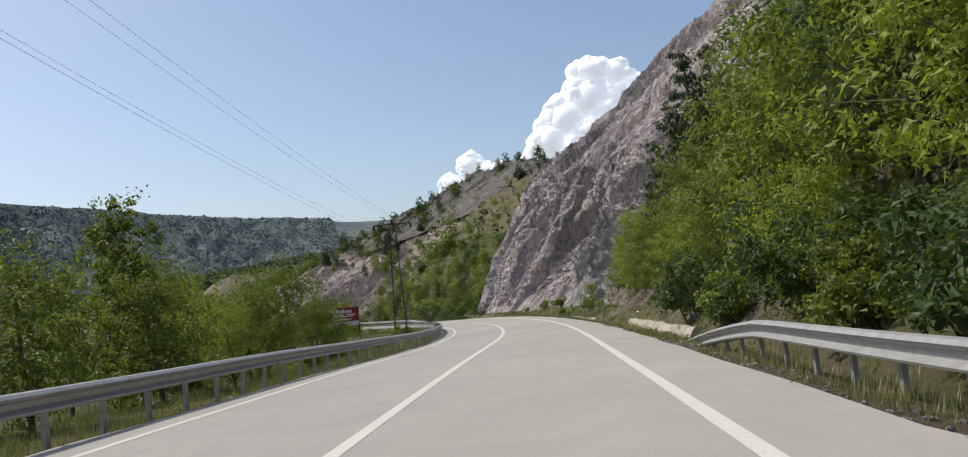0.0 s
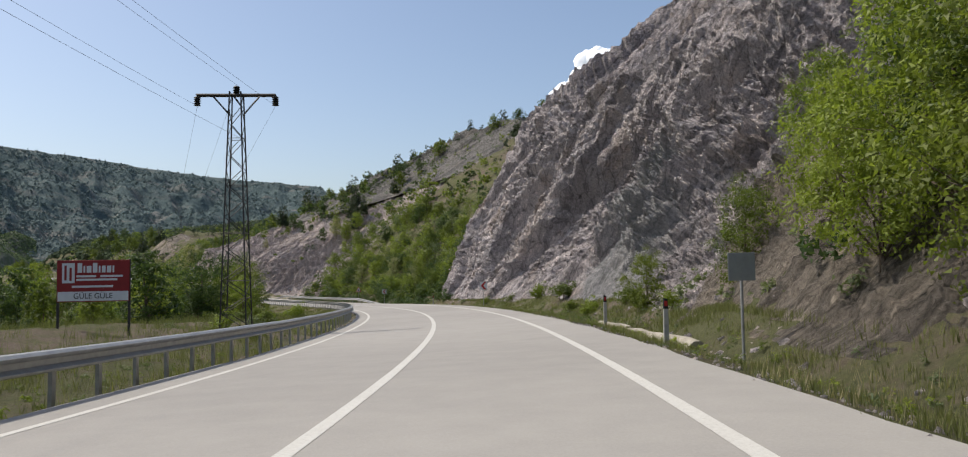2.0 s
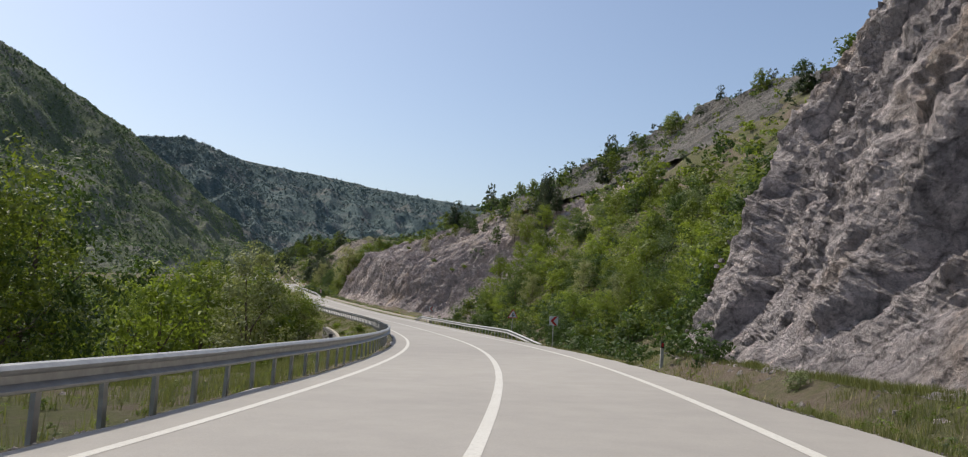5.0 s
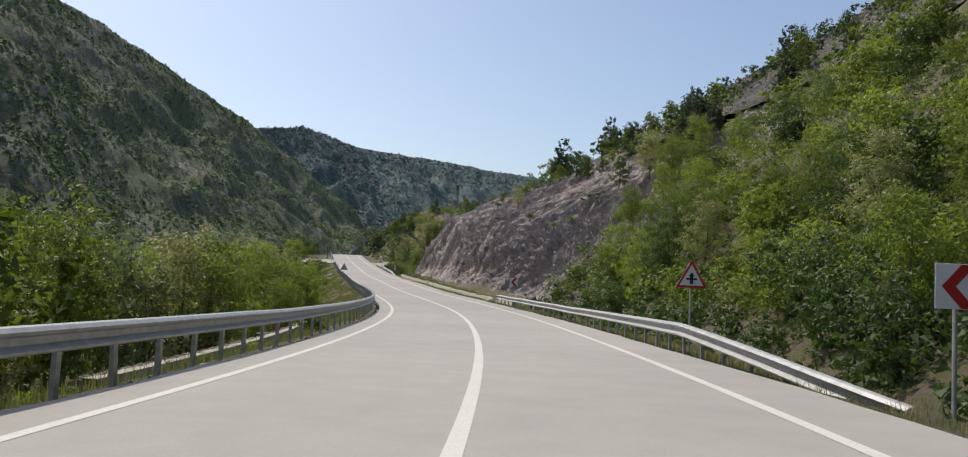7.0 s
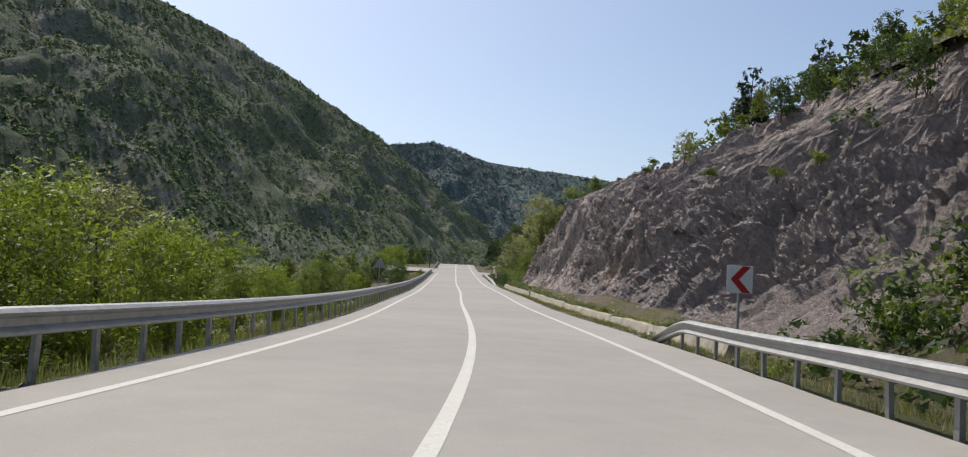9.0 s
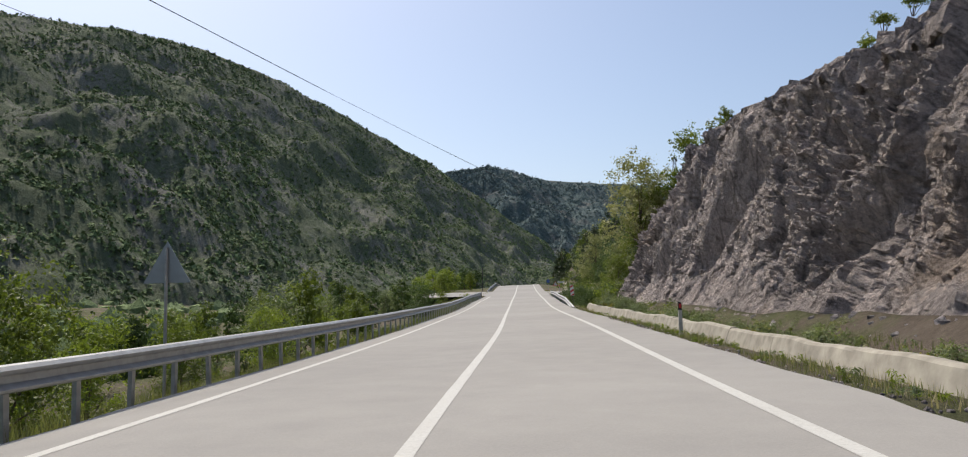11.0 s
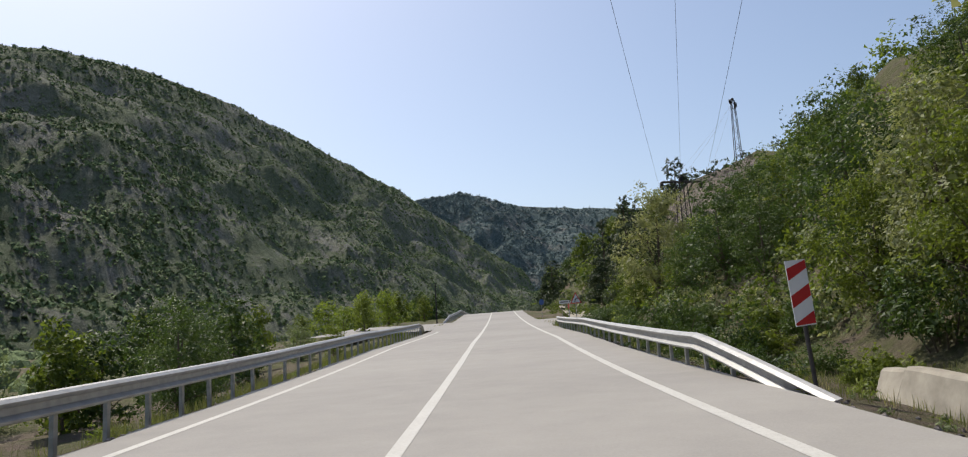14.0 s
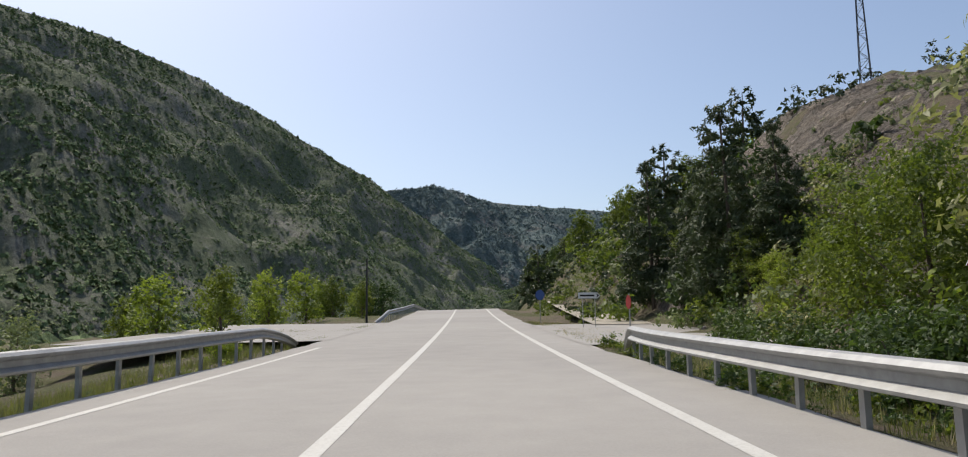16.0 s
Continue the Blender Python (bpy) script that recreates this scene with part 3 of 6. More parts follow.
    ob = sheet(name, out.reshape(p.shape), material)
    return tagged(ob, lab, cat, kind="structure")


cliff("cliff", 58, 125, 1.7, 5.6, 0.14, 0.0105, ROCK_GREY, "tall grey and purple bare rock cliff above the road", 3.0, 0.75, 1.0, 1.0, (81, 6, 1.5, 3.0), 1.25, "cliff", 0.7, 0.35, 0.55,
      ((95, 0.6, 74, 9.5, 1.9), (103, 3.5, 88, 13.0, 1.3), (85, 0.2, 76, 3.6, 0.8), (112, 4.0, 99, 15.5, 1.0), (84, 8.5, 70, 15.0, 1.2)))
cliff("cliff", 185, 272.5, 1.7, 4.75, 0.12, 0.010, ROCK_RED, "reddish brown blasted rock cutting beside the road", 11.0, 0.3, 0.85, 0.4, None, 1.25, "cliff", 0.95, 0.18, 0.75,
      ((260, 1.5, 252, 7.5, 0.8), (250, 2.5, 243, 8.0, 0.9), (238, 1.0, 231, 7.0, 0.9), (226, 2.0, 217, 7.0, 0.8), (212, 2.5, 203, 7.0, 0.9)))
cliff("crag", 150, 262, 4.45, 5.4, 0.35, 0.009, ROCK_DARK, "dark grey rocky crag along the ridge above the bushes", 21.0, 0.9, 0.9, 0.8, None, -1.2)
cliff("earth_bank", -6, 63, 1.25, 3.3, 0.25, 0.02, EARTH, "crumbling brown earth bank with stones and roots", 31.0, 0.3, 0.6, 0.3, None, -0.1, "bank", 0.5, 0.6, 0.9)
cliff("earth_bank", 306, 353, 1.9, 4.95, 0.4, 0.017, EARTH, "bare brown stony face of the knoll", 37.0, 0.4, 0.4, 0.15, None, -0.15, "bank", 0.5)

# ---------------------------------------------------------------- mountains


def mountain(name, ridge, foot, material, lab, nu, nv, amp, power, back, seed):
    r, f = np.array(ridge, float), np.array(foot, float)
    t = np.linspace(0, 1, nu)
    tr, tf = np.linspace(0, 1, len(r)), np.linspace(0, 1, len(f))
    rr = np.stack([np.interp(t, tr, r[:, i]) for i in range(3)], -1)
    ff = np.stack([np.interp(t, tf, f[:, i]) for i in range(3)], -1)
    v = np.linspace(0, 1, nv)
    p = ff[:, None] * (1 - v[None, :, None]) + rr[:, None] * v[None, :, None]
    p[..., 2] = ff[:, None, 2] + (rr[:, None, 2] - ff[:, None, 2]) * v[None, :] ** power
    over = rr[:, None] + (rr - ff)[:, None] * np.linspace(0.06, 0.5, 10)[None, :, None] * np.array([1, 1, 0]) - np.array([0, 0, 1]) * (rr[:, None, 2:] * np.linspace(0.04, 1.0, 10)[None, :, None] ** 1.3)
    p = np.concatenate([p, over], 1)
    q = p.reshape(-1, 3)
    w = np.concatenate([np.sin(np.pi * np.minimum(v * 0.97 + 0.03, 1)) ** 0.6 * 0.9 + 0.1, np.full(10, 0.3)])
    gully = np.abs(vnoise(np.stack([q[:, 0] * 0.012 * back, q[:, 1] * 0.012, q[:, 2] * 0.004 + seed], -1)))
    z = amp * (1.3 * gully - 0.5 + 0.35 * fbm(q * 0.03 + seed, 4))
    spur = 1 - np.abs(vnoise(np.stack([(q[:, 0] + 0.6 * q[:, 1]) * 0.030, (q[:, 1] - 0.6 * q[:, 0]) * 0.009, q[:, 2] * 0.006 + seed], -1)))
    z += 0.38 * amp * spur**2 + 0.16 * amp * ridged(q * 0.05 + seed, 3) * (0.4 + 1.5 * vnoise(q * 0.012 + 31)).clip(0, 1)
    q[:, 2] += z * np.tile(w, nu)
    whole = q.reshape(p.shape)
    apron = whole[:, :1] + (ff - rr)[:, None] * np.array([0.1, 0.1, 0])
    apron[..., 2] = -45.0
    ob = sheet(name, np.concatenate([apron, whole[:, :1] * 0.5 + apron * 0.5, whole], 1), material, True)
    tagged(ob, lab, "mountain", kind="structure")
    return q.reshape(p.shape)[:, :nv]


M1 = mountain("mountain", [(-640, 250, 240), (-773, 400, 255), (-768, 491, 262), (-764, 566, 263), (-766, 630, 257), (-782, 786, 223), (-797, 922, 193), (-765, 1080, 110), (-740, 1200, 60)],
              [(-230, -40, -6), (-150, 90, -8), (-190, 190, -8), (-235, 270, -8), (-290, 360, -6), (-390, 520, 0), (-470, 660, 6), (-560, 840, 14), (-640, 1050, 20)],
              MOUNT_NEAR, "steep scrub-covered mountainside across the valley", 260, 170, 26, 1.45, 1.0, 2.0)
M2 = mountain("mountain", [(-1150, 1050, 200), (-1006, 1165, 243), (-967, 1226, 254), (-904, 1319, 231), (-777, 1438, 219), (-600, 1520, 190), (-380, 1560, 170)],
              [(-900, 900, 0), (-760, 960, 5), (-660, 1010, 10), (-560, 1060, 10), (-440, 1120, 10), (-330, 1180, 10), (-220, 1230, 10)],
              MOUNT_FAR_HAZED, "wooded peak closing the valley", 170, 100, 30, 1.2, 0.7, 7.0)
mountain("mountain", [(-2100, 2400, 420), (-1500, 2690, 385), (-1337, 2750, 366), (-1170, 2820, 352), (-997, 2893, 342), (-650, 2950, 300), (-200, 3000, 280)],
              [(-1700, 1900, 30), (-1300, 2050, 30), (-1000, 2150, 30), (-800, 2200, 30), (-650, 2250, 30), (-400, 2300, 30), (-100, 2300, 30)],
              MOUNT_HAZY, "distant wooded mountain ridge with haze in its pale colour", 90, 40, 40, 1.2, 0.4, 13.0)

# ---------------------------------------------------------------- guardrails
BEAM = [(-0.02, 0.43), (0.02, 0.435), (0.085, 0.455), (0.095, 0.485), (0.0, 0.545), (0.0, 0.625), (0.06, 0.655), (0.085, 0.69), (0.03, 0.735), (-0.03, 0.75)]


def post_mesh():
    bm = bmesh.new()
    prism(bm, [(-0.05, -0.4), (0.05, -0.4), (0.05, 0.71), (-0.05, 0.71)], -0.006, 0.006)
    for x in (-0.05, 0.044):
        box(bm, x, x + 0.006, 0.006, 0.055, -0.4, 0.71)
    me = bpy.data.meshes.new("post")
    bm.to_mesh(me)
    bm.free()
    me.materials.append(ZINC)
    return me


POST = post_mesh()


def guardrail(s0, s1, d, side, lab, dip0=0.0, dip1=0.0, out0=0.0, out1=0.0, pitch=1.36, lower=0.0):
    """A steel rail along the road. side: +1 its face looks right. dip: metres over which an end sinks to the ground; out: how far it turns away."""
    ob = new("guardrail")
    tagged(ob, lab, "guardrail", "guardrails")
    base = road_at((s0 + s1) / 2, d)
    ob.location = base
    s = np.arange(s0, s1 + 0.01, 0.5)

    def shape(q):
        down, turn = np.zeros_like(q), np.zeros_like(q)
        for near, dip, out in ((q - s0, dip0, out0), (s1 - q, dip1, out1)):
            if dip:
                f = (1 - near / dip).clip(0, 1)
                down = down - 0.72 * f**1.25
            if out:
                f = (1 - near / max(dip, 6.0)).clip(0, 1)
                turn = turn - side * out * f * f
        bend = 0.02 * vnoise(np.stack([q * 0.23, q * 0 + d, q * 0], -1))
        return d + turn + bend, down + 0.6 * bend - lower

    dd, dz = shape(s)
    prof = np.array(BEAM + [(x - 0.012, z) for x, z in BEAM[::-1]])
    pts = road_at(s[:, None], dd[:, None] + side * prof[None, :, 0], dz[:, None] + prof[None, :, 1] + 0.02) - base
    pts = np.concatenate([pts, pts[:, :1]], 1)
    me = mesh_of("beam", pts.reshape(-1, 3), grid_faces(*pts.shape[:2]), ZINC)
    part_mesh("beam", me, ob, "dull galvanised corrugated steel beam")
    for q in np.arange(s0 + 0.7, s1 - 0.3, pitch):
        pd, pz = shape(np.array([q]))
        if pz[0] + lower < -0.45:
            continue
        m = spot(q, float(pd[0]) - side * 0.075, float(pz[0])) @ pose(0, 0, 0, random.uniform(-1.5, 1.5), random.uniform(-1.5, 1.5), 90 * side)
        p = part_mesh("post", POST, ob)
        p.matrix_basis = Matrix.Translation(-Vector(base)) @ m
    return ob


guardrail(-26, 325, -4.62, 1, "long galvanised steel guardrail along the valley side of the road", 0, 7, 0, 0.5)
guardrail(352, 450, -4.9, 1, "galvanised steel guardrail past the junction", 5, 0, 0.5)
guardrail(-26, 21.8, 5.75, -1, "galvanised steel guardrail below the wooded bank", 0, 8, 0, 0.2, 1.36, 0.28)
guardrail(143.4, 195, 4.95, -1, "galvanised steel guardrail before the bushy slope", 9, 4, 0.7, 0.2, 1.36, 0.07)
guardrail(272, 315, 4.75, -1, "galvanised steel guardrail beside dark bushes", 5, 2, 0.4, 0.5, 1.36, 0.09)

# ---------------------------------------------------------------- low concrete walls along the ditch


def ditch_wall(s0, s1, d, high, lab):
    """A cast wall with a leaning face; every few metres a joint, with its top broken here and there."""
    base = road_at((s0 + s1) / 2, d)
    ob = new("ditch_wall")
    ob.location = base
    tagged(ob, lab, "wall", "walls along the ditch")
    q = s0
    while q < s1 - 0.5:
        e = min(q + random.uniform(3.2, 4.4), s1)
        s = np.linspace(q + 0.012, e - 0.012, 12)
        dz = 0.05 * vnoise(np.stack([s * 0.8, s * 0 + d, s * 0], -1)) + random.uniform(-0.03, 0.03)
        prof = [(-0.3, -0.9), (-0.2, -0.42), (0.0, high - 0.04), (0.05, high), (0.20, high), (0.26, high - 0.05), (0.3, -0.9)]
        rows = []
        for x, z in prof:
            jit = 0.02 * vnoise(np.stack([s * 1.7, s * 0 + x * 9, s * 0 + z * 5], -1))
            rows.append(road_at(s, d + x + jit, z + dz * (z > -0.2)) - base)
        pts = np.stack(rows, 1)
        n = pts.shape[1]
        f = grid_faces(*pts.shape[:2]).tolist() + [list(range(n)), list(range(11 * n, 12 * n))[::-1]]
        part_mesh("panel", mesh_of("panel", pts.reshape(-1, 3), f, CONCRETE), ob)
        q = e
    return ob


ditch_wall(25, 41, 6.75, -0.06, "cream weathered concrete ditch wall below an earth bank")
ditch_wall(54, 66, 6.5, -0.18, "low overgrown cream concrete ditch wall")
ditch_wall(84, 99, 6.9, -0.16, "low overgrown cream concrete wall below the cliff")
ditch_wall(192, 273.4, 6.35, 0.17, "cream weathered concrete ditch wall below the rock cutting")

# ---------------------------------------------------------------- road signs


def steel_post(parent, high, r=0.03, y=0.0, x=0.0):
    bm = bmesh.new()
    bar(bm, (x, y, -0.5), (x, y, high), r, 10)
    return part("post", bm, ZINC, parent)


def chevron_sign(m, lab, wide=0.62):
    ob = new("chevron_sign")
    ob.matrix_basis = m
    tagged(ob, lab, "road sign", "chevron signs")
    steel_post(ob, 1.85, 0.032, 0.03)
    lo, hi = 1.25, 1.87
    bm = bmesh.new()
    box(bm, -wide / 2, wide / 2, -0.012, 0.0, lo, hi, 0.004)
    panel = part("panel", bm, WHITE, ob, "white reflective panel")
    bm = bmesh.new()
    c, h = (lo + hi) / 2, (hi - lo) / 2 - 0.01
    prism(bm, [(-0.22, c), (0.06, c + h), (0.26, c + h), (-0.02, c), (0.26, c - h), (0.06, c - h)], -0.017, -0.0125)
    part("chevron", bm, RED, panel, "red arrowhead pointing left")
    bm = bmesh.new()
    for z in (lo + 0.12, hi - 0.12):
        box(bm, -wide / 2 + 0.03, wide / 2 - 0.03, 0.0005, 0.02, z - 0.02, z + 0.02)
    part("bracket", bm, BACKING, ob)
    return ob


def warning_sign(m, lab, symbol, turned=False):
    """A red-edged triangle on a post. turned: its grey back is to the camera."""
    ob = new("warning_sign")
    ob.matrix_basis = m @ pose(0, 0, 0, 0, 0, 180 if turned else 0)
    tagged(ob, lab, "road sign", "warning signs")
    steel_post(ob, 2.25, 0.03, 0.035)
    z0, w, h = 1.6, 0.45, 0.78

    def tri(k):
        cz = z0 + h / 3
        return [(-w * k, cz - h / 3 * k), (w * k, cz - h / 3 * k), (0, cz + 2 * h / 3 * k)]

    bm = bmesh.new()
    prism(bm, tri(1.0), -0.008, 0.004)
    plate = part("plate", bm, BACKING, ob)
    bm = bmesh.new()
    prism(bm, tri(0.985), -0.013, -0.009)
    part("border", bm, RED, plate, "red triangular border")
    bm = bmesh.new()
    prism(bm, tri(0.74), -0.017, -0.0135)
    part("field", bm, WHITE, plate, "white field")
    bm = bmesh.new()
    cz = z0 + h / 3 - 0.02
    if symbol == "junction":
        prism(bm, [(-0.045, cz - 0.13), (0.045, cz - 0.13), (0.045, cz + 0.08), (0.085, cz + 0.08), (0, cz + 0.19), (-0.085, cz + 0.08), (-0.045, cz + 0.08)], -0.021, -0.0175)
        box(bm, -0.15, 0.15, -0.0212, -0.0176, cz - 0.02, cz + 0.03)
    else:
        prism(bm, [(-0.11, cz - 0.15), (-0.04, cz - 0.15), (-0.03, cz - 0.02), (0.02, cz + 0.05), (0.09, cz + 0.07), (0.09, cz + 0.02), (0.18, cz + 0.10), (0.09, cz + 0.18), (0.09, cz + 0.14), (0.0, cz + 0.12), (-0.09, cz + 0.04)], -0.021, -0.0175)
    part("symbol", bm, BLACK, plate, "black road symbol")
    return ob


chevron_sign(spot(97.6, 6.0, 0, 4), "white chevron sign with red arrowhead before the cliff")
chevron_sign(spot(143.9, 6.5, 0, 4), "white chevron sign with red arrowhead beside the bushes")
chevron_sign(spot(190.3, 5.95, 0.14, 6), "white chevron sign with red arrowhead behind the guardrail")
warning_sign(spot(154.2, 5.75, 0, 4), "red-edged triangular junction warning sign behind the guardrail", "junction")
warning_sign(spot(225.1, -5.6, 0.2, 0), "triangular sign seen from its grey back", "junction", True)
warning_sign(spot(300.8, 4.98, 0.20, 2) @ Matrix.Diagonal((0.66, 0.66, 0.72, 1)), "faded red-edged triangular bend warning sign behind the guardrail", "bend")

sb = new("road_sign")
sb.matrix_basis = spot(50.8, 6.6, 0, 0)
tagged(sb, "square road sign seen from its grey metal back", "road sign")
steel_post(sb, 1.72, 0.03, 0.03)
bm = bmesh.new()
box(bm, -0.27, 0.27, -0.012, 0, 1.2, 1.75, 0.004)
part("panel", bm, BACKING, sb)

BLUE = plain("sign_blue", (0.04, 0.09, 0.26), 0.5, 0, 0.4, 0.15, 4.0)
bs = new("road_sign")
bs.matrix_basis = spot(339, 5.4, 0, 0) @ Matrix.Diagonal((0.7, 0.7, 0.8, 1))
tagged(bs, "small blue road sign on a post at the junction", "road sign")
steel_post(bs, 2.3, 0.03, 0.03)
bm = bmesh.new()
bmesh.ops.create_cone(bm, cap_ends=True, segments=28, radius1=0.36, radius2=0.36, depth=0.014, matrix=Matrix.Translation((0, -0.008, 2.05)) @ Matrix.Rotation(math.pi / 2, 4, "X"))
part("panel", bm, BLUE, bs, "round blue panel")

dsn = new("direction_sign")
dsn.matrix_basis = spot(333, 7.2, 0.1, 8) @ Matrix.Diagonal((0.62, 0.62, 0.8, 1))
tagged(dsn, "pale arrow-shaped direction sign on two posts at the junction", "road sign")
for x in (-0.5, 0.5):
    steel_post(dsn, 1.9, 0.03, 0.03, x)
bm = bmesh.new()
prism(bm, [(-0.85, 1.62), (0.7, 1.62), (0.95, 1.8), (0.7, 1.98), (-0.85, 1.98)], -0.014, 0)
dp = part("panel", bm, WHITE, dsn)
bm = bmesh.new()
prism(bm, [(0.60, 1.66), (0.88, 1.8), (0.60, 1.94), (0.68, 1.8)], -0.019, -0.0145)
part("arrow", bm, BLACK, dp, "black arrowhead")
bm = bmesh.new()
box(bm, -0.72, 0.45, -0.019, -0.0145, 1.74, 1.85)
part("lettering", bm, BLACK, dp, "unreadable dark lettering")

rs_ = new("stop_sign")
rs_.matrix_basis = spot(319.5, 6.3, -0.1, -80) @ Matrix.Diagonal((0.75, 0.75, 0.75, 1))
tagged(rs_, "weathered red road sign edge-on beside the side road", "road sign")
steel_post(rs_, 2.1, 0.03, 0.03)
bm = bmesh.new()
bmesh.ops.create_cone(bm, cap_ends=True, segments=8, radius1=0.3, radius2=0.3, depth=0.014, matrix=Matrix.Translation((0, -0.008, 1.75)) @ Matrix.Rotation(math.pi / 2, 4, "X") @ Matrix.Rotation(math.pi / 8, 4, "Z"))
part("panel", bm, BOARD_RED, rs_)


hm = new("hazard_marker")
hm.matrix_basis = spot(272.6, 5.15, 0, 6) @ pose(0, 0, 0, 0, -4, 0)
tagged(hm, "red and white striped hazard marker at the wall's end", "road sign")
bm = bmesh.new()
bar(bm, (0, 0.03, -0.4), (0, 0.03, 1.6), 0.03, 8)
part("post", bm, STEEL, hm)
bm = bmesh.new()
box(bm, -0.14, 0.14, -0.012, 0.0, 0.84, 1.70)
hp = part("panel", bm, WHITE, hm)
for z_ in (0.86, 1.22, 1.58):
    bm = bmesh.new()
    prism(bm, [(-0.135, max(0.85, z_ - 0.14)), (0.135, z_), (0.135, min(1.69, z_ + 0.16)), (-0.135, z_ + 0.02)], -0.017, -0.0125)
    part("stripe", bm, RED, hp, "red diagonal stripe")


def delineator(m, lab):
    ob = new("delineator")
    ob.matrix_basis = m
    tagged(ob, lab, "marker post", "marker posts along the verge")
    bm = bmesh.new()
    prism(bm, [(-0.06, -0.3), (0.06, -0.3), (0.05, 0.62), (-0.05, 0.62)], -0.04, 0.04)
    part("post", bm, WORN_PLASTIC, ob)
    bm = bmesh.new()
    prism(bm, [(-0.052, 0.621), (0.052, 0.621), (0.045, 0.84), (-0.045, 0.87)], -0.042, 0.042)
    cap = part("cap", bm, BLACK, ob, "black sloping cap")
    bm = bmesh.new()
    box(bm, -0.035, 0.035, -0.048, -0.043, 0.68, 0.80)
    part("reflector", bm, RED, cap, "red reflector")


for s_, d_ in ((53.3, 5.7), (63.2, 6.2), (233.9, 5.45), (119, 5.9)):
    delineator(spot(s_, d_), "dirty off-white plastic marker post with dark cap on the verge")

# ---------------------------------------------------------------- billboard


def lettering(text, size, material, parent, at, lab):
    cu = bpy.data.curves.new("lettering", "FONT")
    cu.body, cu.size, cu.align_x, cu.align_y, cu.extrude = text, size, "CENTER", "CENTER", 0.002
    tmp = bpy.data.objects.new("lettering_curve", cu)
    scene.collection.objects.link(tmp)
    bpy.context.view_layer.update()
    me = bpy.data.meshes.new_from_object(tmp.evaluated_get(bpy.context.evaluated_depsgraph_get()))
    bpy.data.objects.remove(tmp)
    bpy.data.curves.remove(cu)
    me.materials.clear()
    me.materials.append(material)
    me.transform(Matrix.Translation(at) @ Matrix.Rotation(math.pi / 2, 4, "X"))
    return part_mesh("lettering", me, parent, lab)


bb = new("billboard")
bb.matrix_basis = spot(65.2, -12.65, 0.45, 4) @ Matrix.Diagonal((1, 1, 1.06, 1))
tagged(bb, "dark red roadside billboard with white lettering on two steel legs", "billboard")
W2 = 1.28
for x in (-W2 + 0.02, W2 - 0.02):
    bm = bmesh.new()
    box(bm, x - 0.04, x + 0.04, 0.0, 0.08, -0.6, 2.48)
    part("leg", bm, STEEL, bb)
bm = bmesh.new()
box(bm, -W2, W2, -0.03, 0.0, 1.0, 2.46, 0.006)
face = part("panel", bm, BOARD_RED, bb, "dark red panel")
bm = bmesh.new()
box(bm, -W2 + 0.03, W2 - 0.03, -0.036, -0.0305, 1.03, 1.36)
part("strip", bm, WHITE, face, "white strip along the foot")
lettering("GÜLE GÜLE", 0.27, BLACK, face, (0, -0.04, 1.195), "dark lettering on the white strip")
bm = bmesh.new()
box(bm, -1.1, -0.66, -0.036, -0.0305, 1.66, 2.36)
logo = part("emblem", bm, WHITE, face, "white square emblem")
bm = bmesh.new()
box(bm, -1.02, -0.94, -0.041, -0.0365, 1.76, 2.28)
box(bm, -0.84, -0.76, -0.0412, -0.0366, 1.74, 2.20)
part("stroke", bm, BOARD_RED, logo)
bm = bmesh.new()
x = -0.56
for w_, h_ in ((0.16, 0.34), (0.06, 0.24), (0.17, 0.24), (0.16, 0.34), (0.06, 0.24), (0.13, 0.24), (0.15, 0.24), (0.06, 0.24)):
    box(bm, x, x + w_, -0.036, -0.0305, 2.02, 2.02 + h_)
    x += w_ + 0.05
part("wordmark", bm, WHITE, face, "white bars in place of a name")
bm = bmesh.new()
for z, x0, x1 in ((1.86, -0.60, 0.10), (1.86, 0.25, 1.05), (1.74, -0.60, 0.85), (1.50, -0.75, 0.70)):
    box(bm, x0, x1, -0.036, -0.0305, z, z + 0.07)
part("small_print", bm, WHITE, face, "unreadable white lines")

# ---------------------------------------------------------------- pylons and wires


